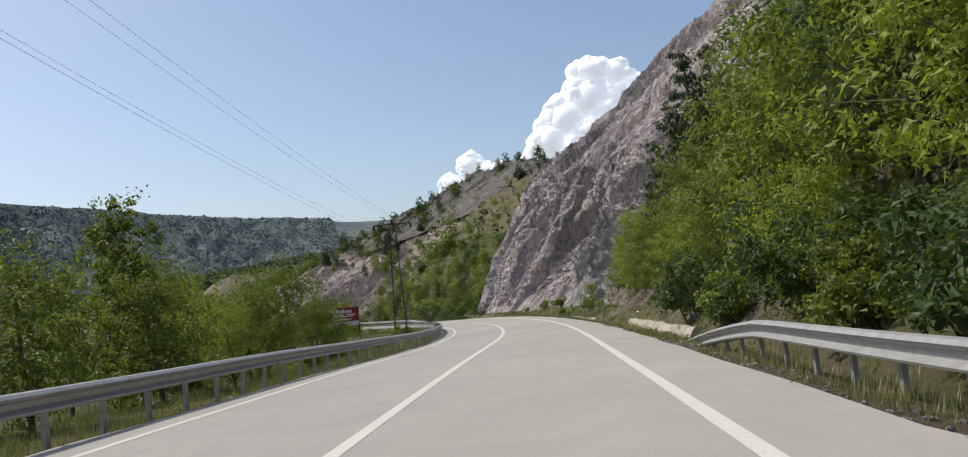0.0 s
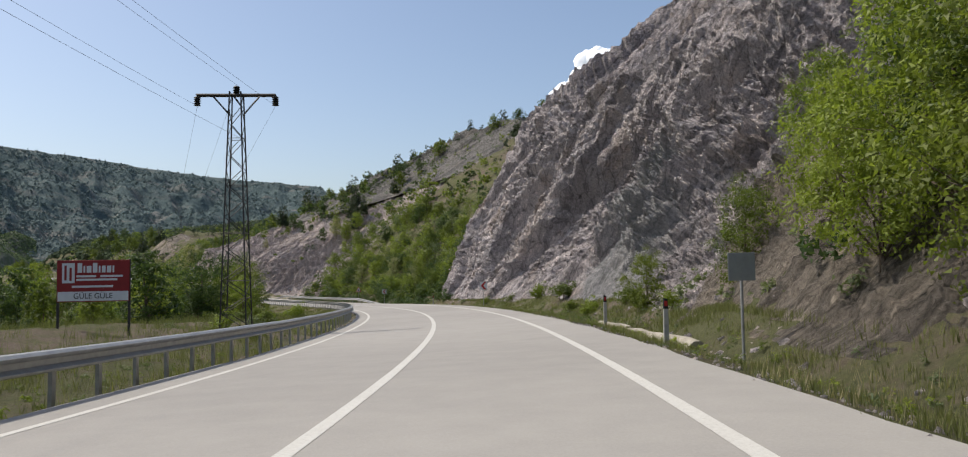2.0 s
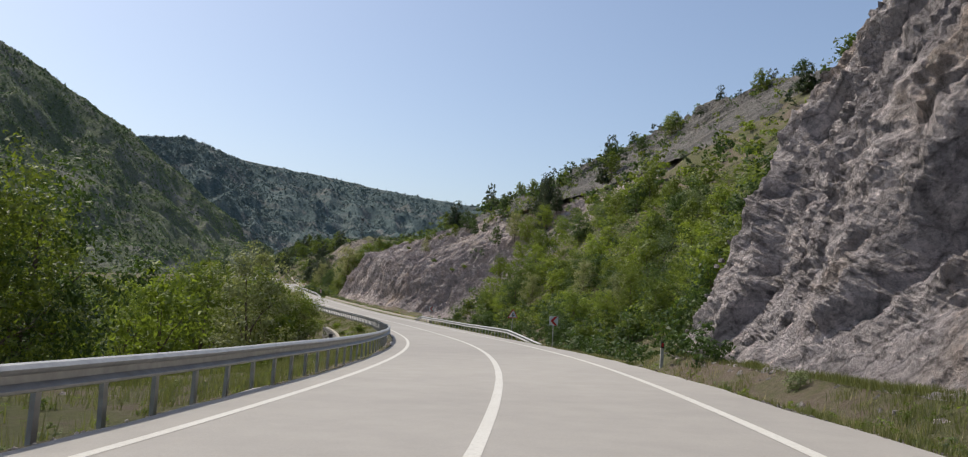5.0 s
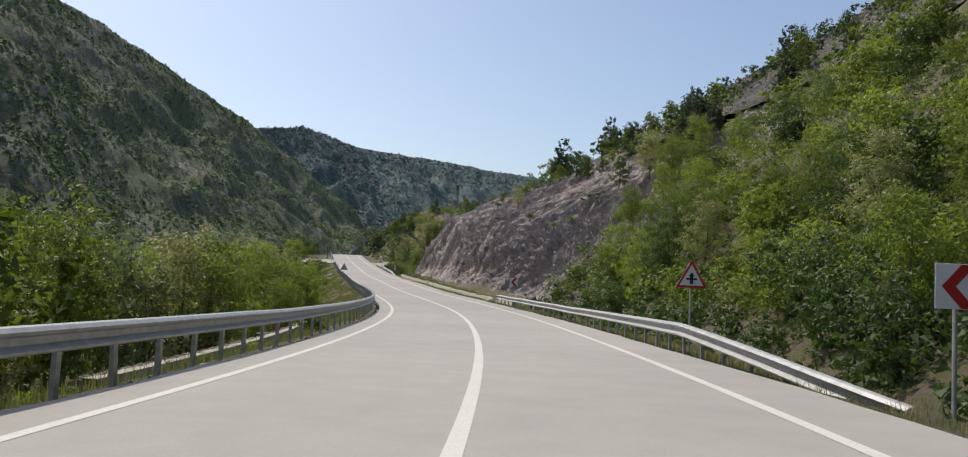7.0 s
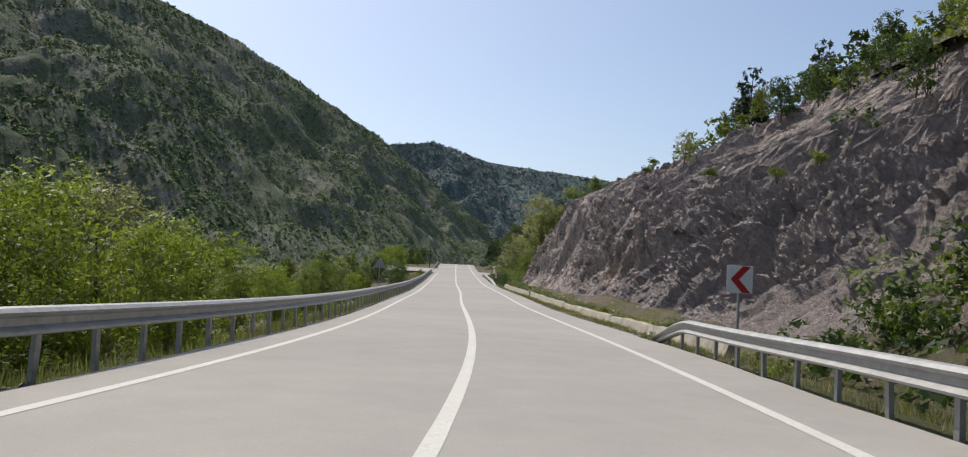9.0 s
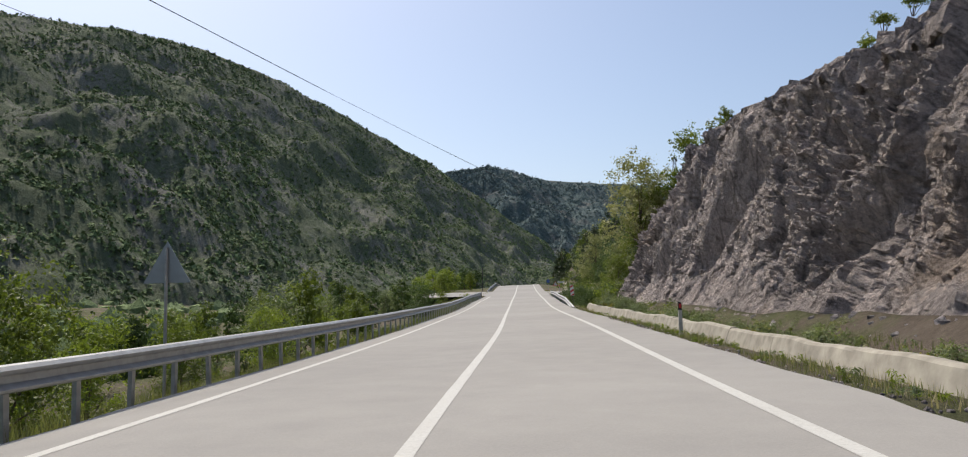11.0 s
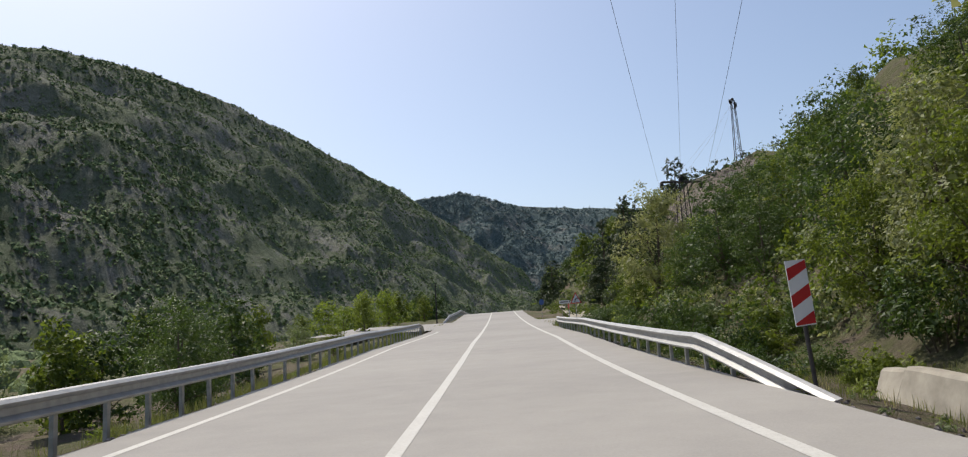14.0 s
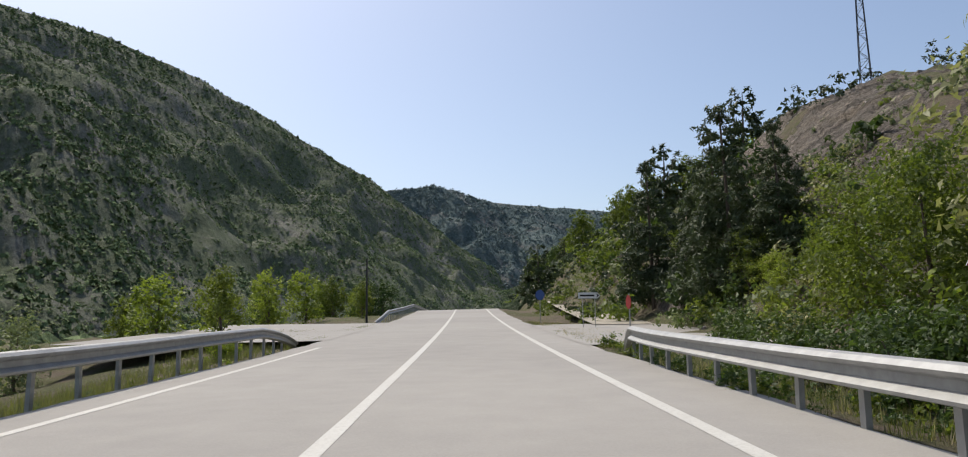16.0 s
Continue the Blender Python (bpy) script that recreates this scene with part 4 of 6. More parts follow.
def pylon(m, high, base, top, lab, arm=1.6, arm_low=0.0, group="power line pylons"):
    ob = new("pylon")
    ob.matrix_basis = m
    tagged(ob, lab, "pylon", group)
    half = lambda z: (base + (top - base) * z / high) / 2
    for sx in (-1, 1):
        for sy in (-1, 1):
            bm = bmesh.new()
            bar(bm, (sx * half(-0.5), sy * half(-0.5), -0.5), (sx * half(high), sy * half(high), high), 0.035, 4)
            part("leg", bm, STEEL, ob)
    bm = bmesh.new()
    n = int(high / 0.62)
    for i in range(n):
        z0, z1 = high * i / n, high * (i + 1) / n
        a, b = half(z0), half(z1)
        k = 1 if i % 2 else -1
        for sx, sy, ex, ey in ((-k, -1, k, -1), (-k, 1, k, 1), (-1, k, -1, -k), (1, k, 1, -k)):
            bar(bm, (sx * a, sy * a, z0), (ex * b, ey * b, z1), 0.016, 4)
        if i % 3 == 0:
            for sx, sy, ex, ey in ((-1, -1, 1, -1), (-1, 1, 1, 1), (-1, -1, -1, 1), (1, -1, 1, 1)):
                bar(bm, (sx * a, sy * a, z0), (ex * a, ey * a, z0), 0.014, 4)
    part("lattice", bm, STEEL, ob)
    z = high - 0.12
    bm = bmesh.new()
    for y in (-0.12, 0.12):
        bar(bm, (-arm, y, z), (arm, y, z), 0.05, 4)
    for sx in (-1, 1):
        bar(bm, (sx * arm * 0.62, 0, z), (sx * half(z - 0.85), 0, z - 0.85), 0.035, 4)
        bar(bm, (sx * arm, -0.12, z), (sx * arm, 0.12, z), 0.04, 4)
    part("cross_arm", bm, STEEL, ob)
    for x, up in ((-arm, False), (0, True), (arm, False)):
        bm = bmesh.new()
        for i in range(5):
            zz = z + 0.08 + i * 0.07 if up else z - 0.08 - i * 0.08
            bmesh.ops.create_cone(bm, cap_ends=True, segments=10, radius1=0.15, radius2=0.08, depth=0.06, matrix=Matrix.Translation((x, 0, zz)))
        part("insulator", bm, BLACK, ob, "dark ribbed insulator")
    return ob


pylon(spot(68, -8.1, 0.3), 9.8, 1.05, 0.46, "rusty lattice power pylon in the grass beside the guardrail")
pylon(pose(-12.3, -35.5, 5.7, 0, 0, 4), 9.8, 1.05, 0.46, "rusty lattice power pylon beside the road further back")
pylon(spot(344.8, 28.2, 13.2, 55), 9.2, 0.8, 0.36, "slim lattice power pylon on top of a bare knoll", 0.95)
pylon(spot(311.5, 13.4, 1.0, 12), 7.9, 1.0, 0.5, "wide-armed lattice power pylon among trees", 1.35)


def wire(points, lab, sag=0.0):
    """A cable through two ends, hanging between them."""
    a, b = (Vector(p) for p in points)
    cu = bpy.data.curves.new("wire", "CURVE")
    cu.dimensions = "3D"
    cu.bevel_depth = 0.005
    cu.bevel_resolution = 1
    sp = cu.splines.new("POLY")
    n = 24
    sp.points.add(n)
    for i in range(n + 1):
        f = i / n
        p = a.lerp(b, f)
        sp.points[i].co = (p.x, p.y, p.z - sag * 4 * f * (1 - f), 1)
    cu.materials.append(STEEL)
    tagged(new("wire", cu), lab, "power line", "power line wires")


for x in (-1.6, 0.0, 1.6):
    e1 = road_at(68, -8.1 + x, 0.3 + 9.68 + (0.45 if x == 0 else -0.45))
    wire((e1, (-12.3 + x * 0.9, -35.5, 5.7 + (10.1 if x == 0 else 9.3))), "thin dark power cable between pylons", 1.48)
    wire((e1, road_at(311.5, 13.4 + x * 0.85, 8.6 + (0.35 if x == 0 else -0.4))), "thin dark power cable over the valley", 4.2)
    wire((road_at(311.5, 13.4 + x * 0.85, 8.6 + (0.35 if x == 0 else -0.4)), road_at(344.8, 28.2, 22.3 + 0.1 * x)), "thin dark power cable up to the knoll", 0.3)

wire((road_at(68, -8.0, 8.2), (-12.2, -35.5, 13.6)), "thin dark cable slung below the pylon arms", 1.48)

lp = new("utility_pole")
lp.matrix_basis = spot(353.6, -6.2, 0)
tagged(lp, "thin dark utility pole beside the far guardrail", "pole")
bm = bmesh.new()
bar(bm, (0, 0, -0.6), (0, 0, 4.7), 0.09, 10, 0.06)
part("shaft", bm, STEEL, lp)

# ---------------------------------------------------------------- side roads at the junction


def apron(name, s0, s1, d0, d1, out0, out1, lab):
    q = np.linspace(0, 1, 14)
    rows = [road_at(s0 + (s1 - s0) * q, d0 + (d1 - d0) * f * (1 - 0 * q), 0.012) + 0 for f in np.linspace(0, 1, 10)]
    pts = np.stack(rows, 0)
    tagged(sheet(name, pts, ASPHALT, True), lab, "road", kind="structure")


apron("side_road", 326, 350, -4.2, -15, 0, 0, "pale asphalt mouth of a side road")
apron("side_road", 318, 338, 4.7, 13, 0, 0, "pale asphalt mouth of a side road")
tracks = np.stack([road_at(np.linspace(336, 400, 30), np.linspace(9.5, 12.5, 30) + w, np.linspace(0.05, 1.2, 30)) for w in (-1.6, 0, 1.6)], 1)
tagged(sheet("side_road", tracks, CONCRETE, True), "pale unpaved track leading away beside the road", "road", kind="structure")

# ---------------------------------------------------------------- plants
rng = np.random.default_rng(7)


def leaves(blobs, count, size, slim=0.5, shell=0.45, droop=0.0, gap=0.15, freq=1.2, sides=4):
    """Rhombic leaves spread through overlapping round clumps; returns places (n x 4 x 3)."""
    c = np.array([b[:3] for b in blobs], float)
    r = np.array([b[3] for b in blobs], float)
    flat = np.array([b[4] if len(b) > 4 else 0.8 for b in blobs])
    m = max(10, min(len(r) * 14, count // 9))
    own = rng.choice(len(r), m, p=r**2.2 / (r**2.2).sum())
    out = rng.normal(size=(m, 3))
    out /= np.linalg.norm(out, axis=1)[:, None]
    rad = r[own] * (shell + (1 - shell) * rng.random(m) ** 0.5) * (1 + 0.25 * vnoise(out * 2.1 + c[own]))
    mid = c[own] + out * rad[:, None] * np.stack([np.ones(m), np.ones(m), flat[own]], -1)
    pick = rng.integers(0, m, count)
    v = rng.normal(size=(count, 3))
    o = mid[pick] + v * (r[own][pick] * rng.uniform(0.13, 0.24, m)[pick])[:, None] * np.array([1, 1, 0.7])
    v = out[pick] * 0.75 + v / np.linalg.norm(v, axis=1)[:, None] * 0.6
    keep = vnoise(o * freq + 3.1) > -1 + 2 * gap
    o, v = o[keep], v[keep]
    n = len(o)
    nrm = v * 0.7 + rng.normal(size=(n, 3)) * 0.55 + np.array([0, 0, 0.45])
    nrm /= np.linalg.norm(nrm, axis=1)[:, None]
    a = np.cross(nrm, rng.normal(size=(n, 3)))
    a /= np.linalg.norm(a, axis=1)[:, None]
    a[:, 2] -= droop
    b = np.cross(nrm, a)
    L = size * (0.6 + 0.8 * rng.random(n))[:, None]
    if sides == 3:
        L = L * 1.15
        return np.stack([o - a * L * 0.5 - b * L * slim * 0.45, o + a * L * 0.5 + nrm * L * 0.08, o - a * L * 0.4 + b * L * slim * 0.55], 1)
    return np.stack([o - a * L * 0.5, o + b * L * slim * 0.5, o + a * L * 0.5 + nrm * L * 0.08, o - b * L * slim * 0.5], 1)


def leaf_mesh(name, quads, material):
    v = quads.reshape(-1, 3)
    return mesh_of(name, v, np.arange(len(v)).reshape(-1, quads.shape[1]), material)


def wood(trunk_h, r, limbs, lean=0.1):
    """A tapering trunk that bends, with limbs to the given places."""
    bm = bmesh.new()
    pts = [Vector((lean * trunk_h * math.sin(f * 2.1) * 0.4, lean * trunk_h * 0.3 * math.sin(f * 3 + 1) - 0.08, f * trunk_h)) for f in np.linspace(0, 1, 6)]
    pts[0].z = -0.5
    for i in range(5):
        bar(bm, pts[i], pts[i + 1], r * (1 - 0.15 * i), 6, r * (1 - 0.15 * (i + 1)))
    for q in limbs:
        q = Vector(q[:3])
        f = min(0.95, max(0.3, q.z / trunk_h * 0.55))
        a = pts[int(f * 5)]
        mid = a.lerp(q, 0.5) + Vector((0, 0, 0.12 * (q - a).length))
        bar(bm, a, mid, r * 0.42, 4, r * 0.28)
        bar(bm, mid, q, r * 0.28, 4, r * 0.08)
        for _ in range(1):
            e = q + Vector(rng.normal(size=3)) * 0.5
            bar(bm, mid.lerp(q, 0.6), e, r * 0.13, 3, r * 0.04)
    me = bpy.data.meshes.new("trunk")
    bm.to_mesh(me)
    bm.free()
    me.materials.append(BARK)
    return me


def round_blobs(h, w, n, low=0.25, tall=1.0):
    out = []
    for i in range(n):
        f = (i + 0.5) / n
        z = h * (low + (1 - low - 0.08) * f)
        k = math.sin(math.pi * min(1, 0.18 + 0.78 * f)) ** 0.8
        a = i * 2.4 + rng.uniform(-0.5, 0.5)
        rr = w * 0.5 * k * rng.uniform(0.35, 0.75)
        out.append((rr * math.cos(a), rr * math.sin(a), z, w * rng.uniform(0.20, 0.32), tall * rng.uniform(0.6, 0.9)))
    return out


def tree(kind, h, w, blobs, count, size, material, r, lab, slim=0.5, gap=0.15, droop=0.0, cat="tree", group="roadside trees", shell=0.45, sides=4):
    ob = new(kind)
    tagged(ob, lab, cat, group)
    part_mesh("trunk", wood(h * 0.72, r, blobs[: min(8, len(blobs))]), ob)
    part_mesh("crown", leaf_mesh("crown", leaves(blobs, count, size, slim, shell, droop, gap, 1.2, sides), material), ob)
    ob.location = (0, -400, -60)
    return ob


def pine(h, w, count, lab, size=0.25, full=0.75):
    """A pine with whorls of ragged branches, each a flat tuft of needles."""
    blobs = []
    for i in range(15):
        f = i / 14
        z = h * (0.12 + 0.82 * f)
        rr = w * 0.5 * (1 - 0.86 * f) ** full * rng.uniform(0.75, 1.2)
        k = max(2, int(7 * (1 - f)) + 1)
        for m in range(k):
            a = m * 2 * math.pi / k + i * 1.3 + rng.uniform(-0.4, 0.4)
            r1 = rr * rng.uniform(0.45, 0.85)
            blobs.append((r1 * math.cos(a), r1 * math.sin(a), z + rng.uniform(-0.3, 0.3), w * (0.13 - 0.07 * f) + 0.12, 0.6))
    blobs += [(0, 0, h * 0.97, w * 0.045, 3.0), (0, 0, h * 0.9, w * 0.07, 1.8)]
    ob = new("pine_tree")
    tagged(ob, lab, "tree", "pine trees")
    part_mesh("trunk", wood(h * 0.94, 0.15, blobs[:40:6], 0.02), ob)
    part_mesh("crown", leaf_mesh("crown", leaves(blobs, count, size, 0.26, 0.15, -0.2, 0.06, 1.2, 3), NEEDLE), ob)
    ob.location = (0, -400, -60)
    return ob


def bush(h, w, count, size, material, lab, n=8, slim=0.5):
    blobs = [(rng.uniform(-w, w) * 0.32, rng.uniform(-w, w) * 0.32, h * rng.uniform(0.25, 0.72), w * rng.uniform(0.18, 0.3), 0.85) for _ in range(n)]
    ob = new("bush")
    tagged(ob, lab, "bush", "roadside bushes")
    bm = bmesh.new()
    for q in blobs[:6]:
        bar(bm, (q[0] * 0.15, q[1] * 0.15, -0.4), (q[0], q[1], q[2]), 0.03, 5, 0.012)
    part("stem", bm, BARK, ob)
    part_mesh("foliage", leaf_mesh("foliage", leaves(blobs, count, size, slim, 0.35, 0, 0.12, 1.2, 3), material), ob)
    ob.location = (0, -400, -60)
    return ob


LEAF_PALE = leaf("leaf_pale", (0.10, 0.13, 0.05), (0.30, 0.31, 0.17))
LEAF_YELLOW = leaf("leaf_yellow", (0.13, 0.14, 0.03), (0.37, 0.32, 0.04))
NEAR = {
    "light": tree("deciduous_tree", 7, 5.2, round_blobs(7, 5.2, 15, 0.2), 8600, 0.165, LEAF_LIGHT, 0.13, "young roadside tree with light yellow-green leaves", 0.42, 0.32, 0.25, cat="tree", sides=3),
    "mid": tree("deciduous_tree", 8, 5.6, round_blobs(8, 5.6, 16, 0.14), 9400, 0.16, LEAF_MID, 0.15, "leafy green roadside tree with a dense crown", 0.55, 0.28, cat="tree", sides=3),
    "dark": tree("oak_tree", 8, 6, round_blobs(8, 6, 16, 0.12), 8800, 0.17, LEAF_DARK, 0.17, "dark green broad-leaved tree with a full crown", 0.55, 0.24, cat="tree", sides=3),
    "pale": tree("acacia_tree", 7.5, 4.8, round_blobs(7.5, 4.8, 13, 0.18), 7600, 0.165, LEAF_PALE, 0.12, "pale flowering acacia tree with an airy crown", 0.5, 0.28, cat="tree", sides=3),
    "pine": pine(10, 5.0, 15000, "dark green pine with layered branches"),
    "poplar": tree("poplar_tree", 8.5, 3.0, round_blobs(8.5, 3.0, 16, 0.1, 1.5), 7600, 0.15, LEAF_MID, 0.12, "slender upright green poplar in the undergrowth", 0.6, 0.12, cat="tree", sides=3),
}
FARTREE = {
    "light": tree("deciduous_tree", 6, 4.8, round_blobs(6, 4.8, 11, 0.08), 2300, 0.27, LEAF_LIGHT, 0.12, "light green tree on the slope", 0.55, 0.12, 0, "tree", "trees on the slopes", 0.45, 3),
    "mid": tree("deciduous_tree", 6.5, 5, round_blobs(6.5, 5, 12, 0.06), 2500, 0.27, LEAF_MID, 0.13, "green broad-leaved tree on the slope", 0.6, 0.1, 0, "tree", "trees on the slopes", 0.45, 3),
    "dark": tree("oak_tree", 6.5, 5.2, round_blobs(6.5, 5.2, 12, 0.06), 2500, 0.28, LEAF_DARK, 0.14, "dark green tree on the slope", 0.6, 0.1, 0, "tree", "trees on the slopes", 0.45, 3),
    "grey": tree("willow_tree", 5.5, 4.6, round_blobs(5.5, 4.6, 11, 0.05), 2300, 0.25, LEAF_GREY, 0.12, "grey-green willow in the valley bottom", 0.35, 0.14, 0, "tree", "trees on the slopes", 0.45, 3),
    "pine": pine(8.5, 5.4, 3000, "dark pine on the skyline", 0.62, 0.4),
}
BUSH = {
    "mid": bush(1.9, 2.2, 1700, 0.12, LEAF_MID, "leafy green bush beside the road"),
    "light": bush(1.6, 2.0, 1200, 0.14, LEAF_LIGHT, "light yellow-green bush beside the road"),
    "grey": bush(1.2, 1.7, 1100, 0.12, LEAF_GREY, "dry grey-green shrub on stony ground", 8, 0.3),
    "yellow": bush(0.75, 1.1, 900, 0.075, LEAF_YELLOW, "bush with bright yellow flowers", 7, 0.6),
    "dark": bush(2.6, 3.0, 2600, 0.125, LEAF_DARK, "dense dark green bush on the bank"),
}
USED = set()


def ground_z(s, d):
    """Height of the ground beside the road."""
    s1, d1 = np.array([float(s)]), np.array([float(d)])
    if d < EDGE_L:
        return float(left_ground(s1, d1)[0, 2])
    u = np.linspace(0, 6, 400)
    pd, _ = right_profile(np.full(400, float(s)), u)
    k = int(np.argmin(np.abs(pd - d)))
    return float(right_ground(s1, u[k : k + 1])[0, 2])


def before_face(s, d):
    """Keeps what grows or lies at the foot of the bare rock in front of it."""
    foot = np.interp(s, S_KNOTS, FOOT_D)
    return np.where((in_cliff(s) > 0.95) & (d < foot + 4.5), np.minimum(d, foot - 0.1), d)


def plant(source, s, d, size=1.0, tall=None, sink=0.15, lab=""):
    d = float(before_face(s, d)) if d > 0 else d
    p = road_at(s, d)
    m = pose(float(p[0]), float(p[1]), ground_z(s, d) - sink, rng.uniform(-4, 4), rng.uniform(-4, 4), rng.uniform(0, 360))
    m = m @ Matrix.Diagonal((size, size, size * (tall or 1.0), 1))
    if id(source) not in USED:
        USED.add(id(source))
        source.matrix_basis = m
        ob = source
    else:
        base = source.scale.copy()
        ob = copy_thing(source, m @ Matrix.Diagonal((1 / base.x, 1 / base.y, 1 / base.z, 1)))
    return tagged(ob, lab)


def scatter(n, s0, s1, d0, d1, kinds, size, lean=1.0):
    """Plants spread over a stretch of ground."""
    names = list(kinds)
    w = np.array([kinds[k] for k in names], float)
    for _ in range(n):
        s = rng.uniform(s0, s1)
        d = d0 + (d1 - d0) * rng.random() ** lean
        k = names[rng.choice(len(names), p=w / w.sum())]
        plant(BUSH[k[2:]] if k.startswith("b_") else FARTREE[k], s, d, rng.uniform(*size), rng.uniform(0.85, 1.2))


# trees beside the first bend
for kind, s, d, size in (("light", 48.5, 9.4, 0.72), ("light", 49.6, 8.7, 0.55), ("mid", 46.6, 9.2, 0.55), ("light", 52.6, 9.6, 0.55), ("pine", 47.5, 11, 0.75), ("dark", 51.5, 11, 0.52), ("mid", 45.5, 8.7, 0.6), ("pine", 46.5, 12.6, 1.15), ("pine", 49, 13.6, 0.95), ("light", 44.5, 9.3, 0.6), ("light", 41.5, 9.8, 0.65), ("light", 38, 10.5, 0.7), ("mid", 34, 9.3, 0.8), ("mid", 39.5, 8.4, 0.55), ("light", 36, 8.3, 0.5), ("mid", 30, 11.5, 1.05), ("pine", 50, 15.5, 1.0),
                         ("pine", 45, 18, 0.8), ("mid", 40, 14, 0.72), ("dark", 35, 17, 0.8), ("mid", 26, 9.6, 0.9), ("light", 21, 9.0, 0.9), ("dark", 23, 13, 1.2), ("mid", 16, 9.8, 0.95),
                         ("light", 12, 9.2, 0.9), ("dark", 13, 14, 1.3), ("mid", 29, 17, 1.0), ("light", 21, 18, 1.3), ("mid", 41, 21, 0.7), ("pine", 34, 23, 0.85), ("dark", 8, 11, 1.0),
                         ("mid", 5, 13, 1.1), ("light", 53, 11.5, 0.5), ("dark", 31, 28, 0.9), ("pine", 46, 25, 0.6), ("mid", 21, 25, 1.5), ("dark", 25, 34, 1.5), ("light", 17, 8.0, 0.5),
                         ("mid", 47, 11.5, 0.6), ("light", 32, 8.6, 0.5), ("mid", 28, 8.4, 0.45), ("dark", 19, 11, 0.9), ("light", 27, 13.5, 1.0)):
    plant(NEAR[kind], s, d, size)
scatter(14, 22, 42, 8.4, 11.5, {"b_mid": 3, "b_dark": 3, "b_grey": 1}, (0.4, 0.8))
scatter(20, 4, 29, 7.3, 9.6, {"b_mid": 3, "b_dark": 3, "b_light": 2}, (0.6, 1.1))
# small trees and shrubs at the foot of the first cliff
plant(NEAR["mid"], 66, 9.3, 0.32)
plant(NEAR["mid"], 57, 9.0, 0.36)
plant(NEAR["light"], 59.5, 12.5, 0.5)
plant(NEAR["mid"], 56, 15.0, 0.6)
for s, d, kind, size in ((92, 9.3, "light", 0.8), (86, 9.8, "mid", 1.0), (104, 7.6, "light", 0.5), (80, 8.2, "mid", 0.6), (74, 8.0, "light", 0.6), (66, 8.4, "mid", 0.6), (110, 6.9, "grey", 0.5), (98, 8.3, "mid", 0.6), (63, 8.5, "light", 0.5), (69, 9.5, "mid", 0.7)):
    plant(BUSH[kind], s, d, size)

# valley side near the start
for kind, s, d, size in (("poplar", 24, -11.0, 0.66), ("mid", 22, -9.2, 0.42), ("mid", 27, -12.5, 0.58), ("light", 33, -13, 0.52), ("mid", 38, -12, 0.48), ("mid", 44, -12.3, 0.6), ("light", 42, -18, 0.68),
                         ("dark", 49, -15.5, 0.55), ("mid", 16, -9, 0.42), ("dark", 12, -11, 0.5), ("light", 9, -8.2, 0.35), ("poplar", 36, -17, 0.55), ("mid", 30, -9.6, 0.4), ("dark", 20, -16, 0.65), ("mid", 52, -22, 0.55),
                         ("light", 26, -8.6, 0.34), ("mid", 40, -9.6, 0.36), ("light", 47, -10.5, 0.36), ("mid", 18, -12.5, 0.55), ("light", 30, -17, 0.65)):
    plant(NEAR[kind], s, d, size * 1.32)


# bushy slope between the two cliffs
for i in range(26):
    plant(NEAR[("mid", "dark", "light", "mid", "pale")[i % 5]], 126 + i * 2.2 + rng.uniform(-2, 2), rng.uniform(9.6, 15), rng.uniform(0.34, 0.52))
scatter(48, 124, 180, 13, 27, {"mid": 4, "dark": 3, "light": 2, "grey": 1}, (0.40, 0.66), 1.0)
scatter(26, 120, 184, 8.4, 12, {"b_mid": 3, "b_dark": 3, "b_light": 2}, (0.7, 1.3))
for s, d, size in ((204, 27, 0.5), (206, 28.5, 0.56), (209, 29, 0.56), (211.5, 31, 0.5), (207, 31, 0.52)):
    plant(NEAR["pine"], s, d, size, 0.95)
for s, d, k, size in ((206, 23.5, "pale", 0.6), (203, 24.5, "mid", 0.55), (209, 25, "mid", 0.5), (228, 15.6, "pale", 0.34), (200.5, 26, "light", 0.6), (199, 22.5, "mid", 0.5)):
    plant(NEAR[k], s, d, size)
scatter(22, 203, 264, 25, 46, {"pine": 5, "mid": 2, "dark": 1}, (0.42, 0.68))
scatter(5, 206, 230, 19, 25, {"mid": 3, "light": 2, "dark": 1}, (0.26, 0.42))
scatter(9, 208, 262, 14.5, 20, {"b_mid": 3, "b_light": 3}, (0.4, 0.8))
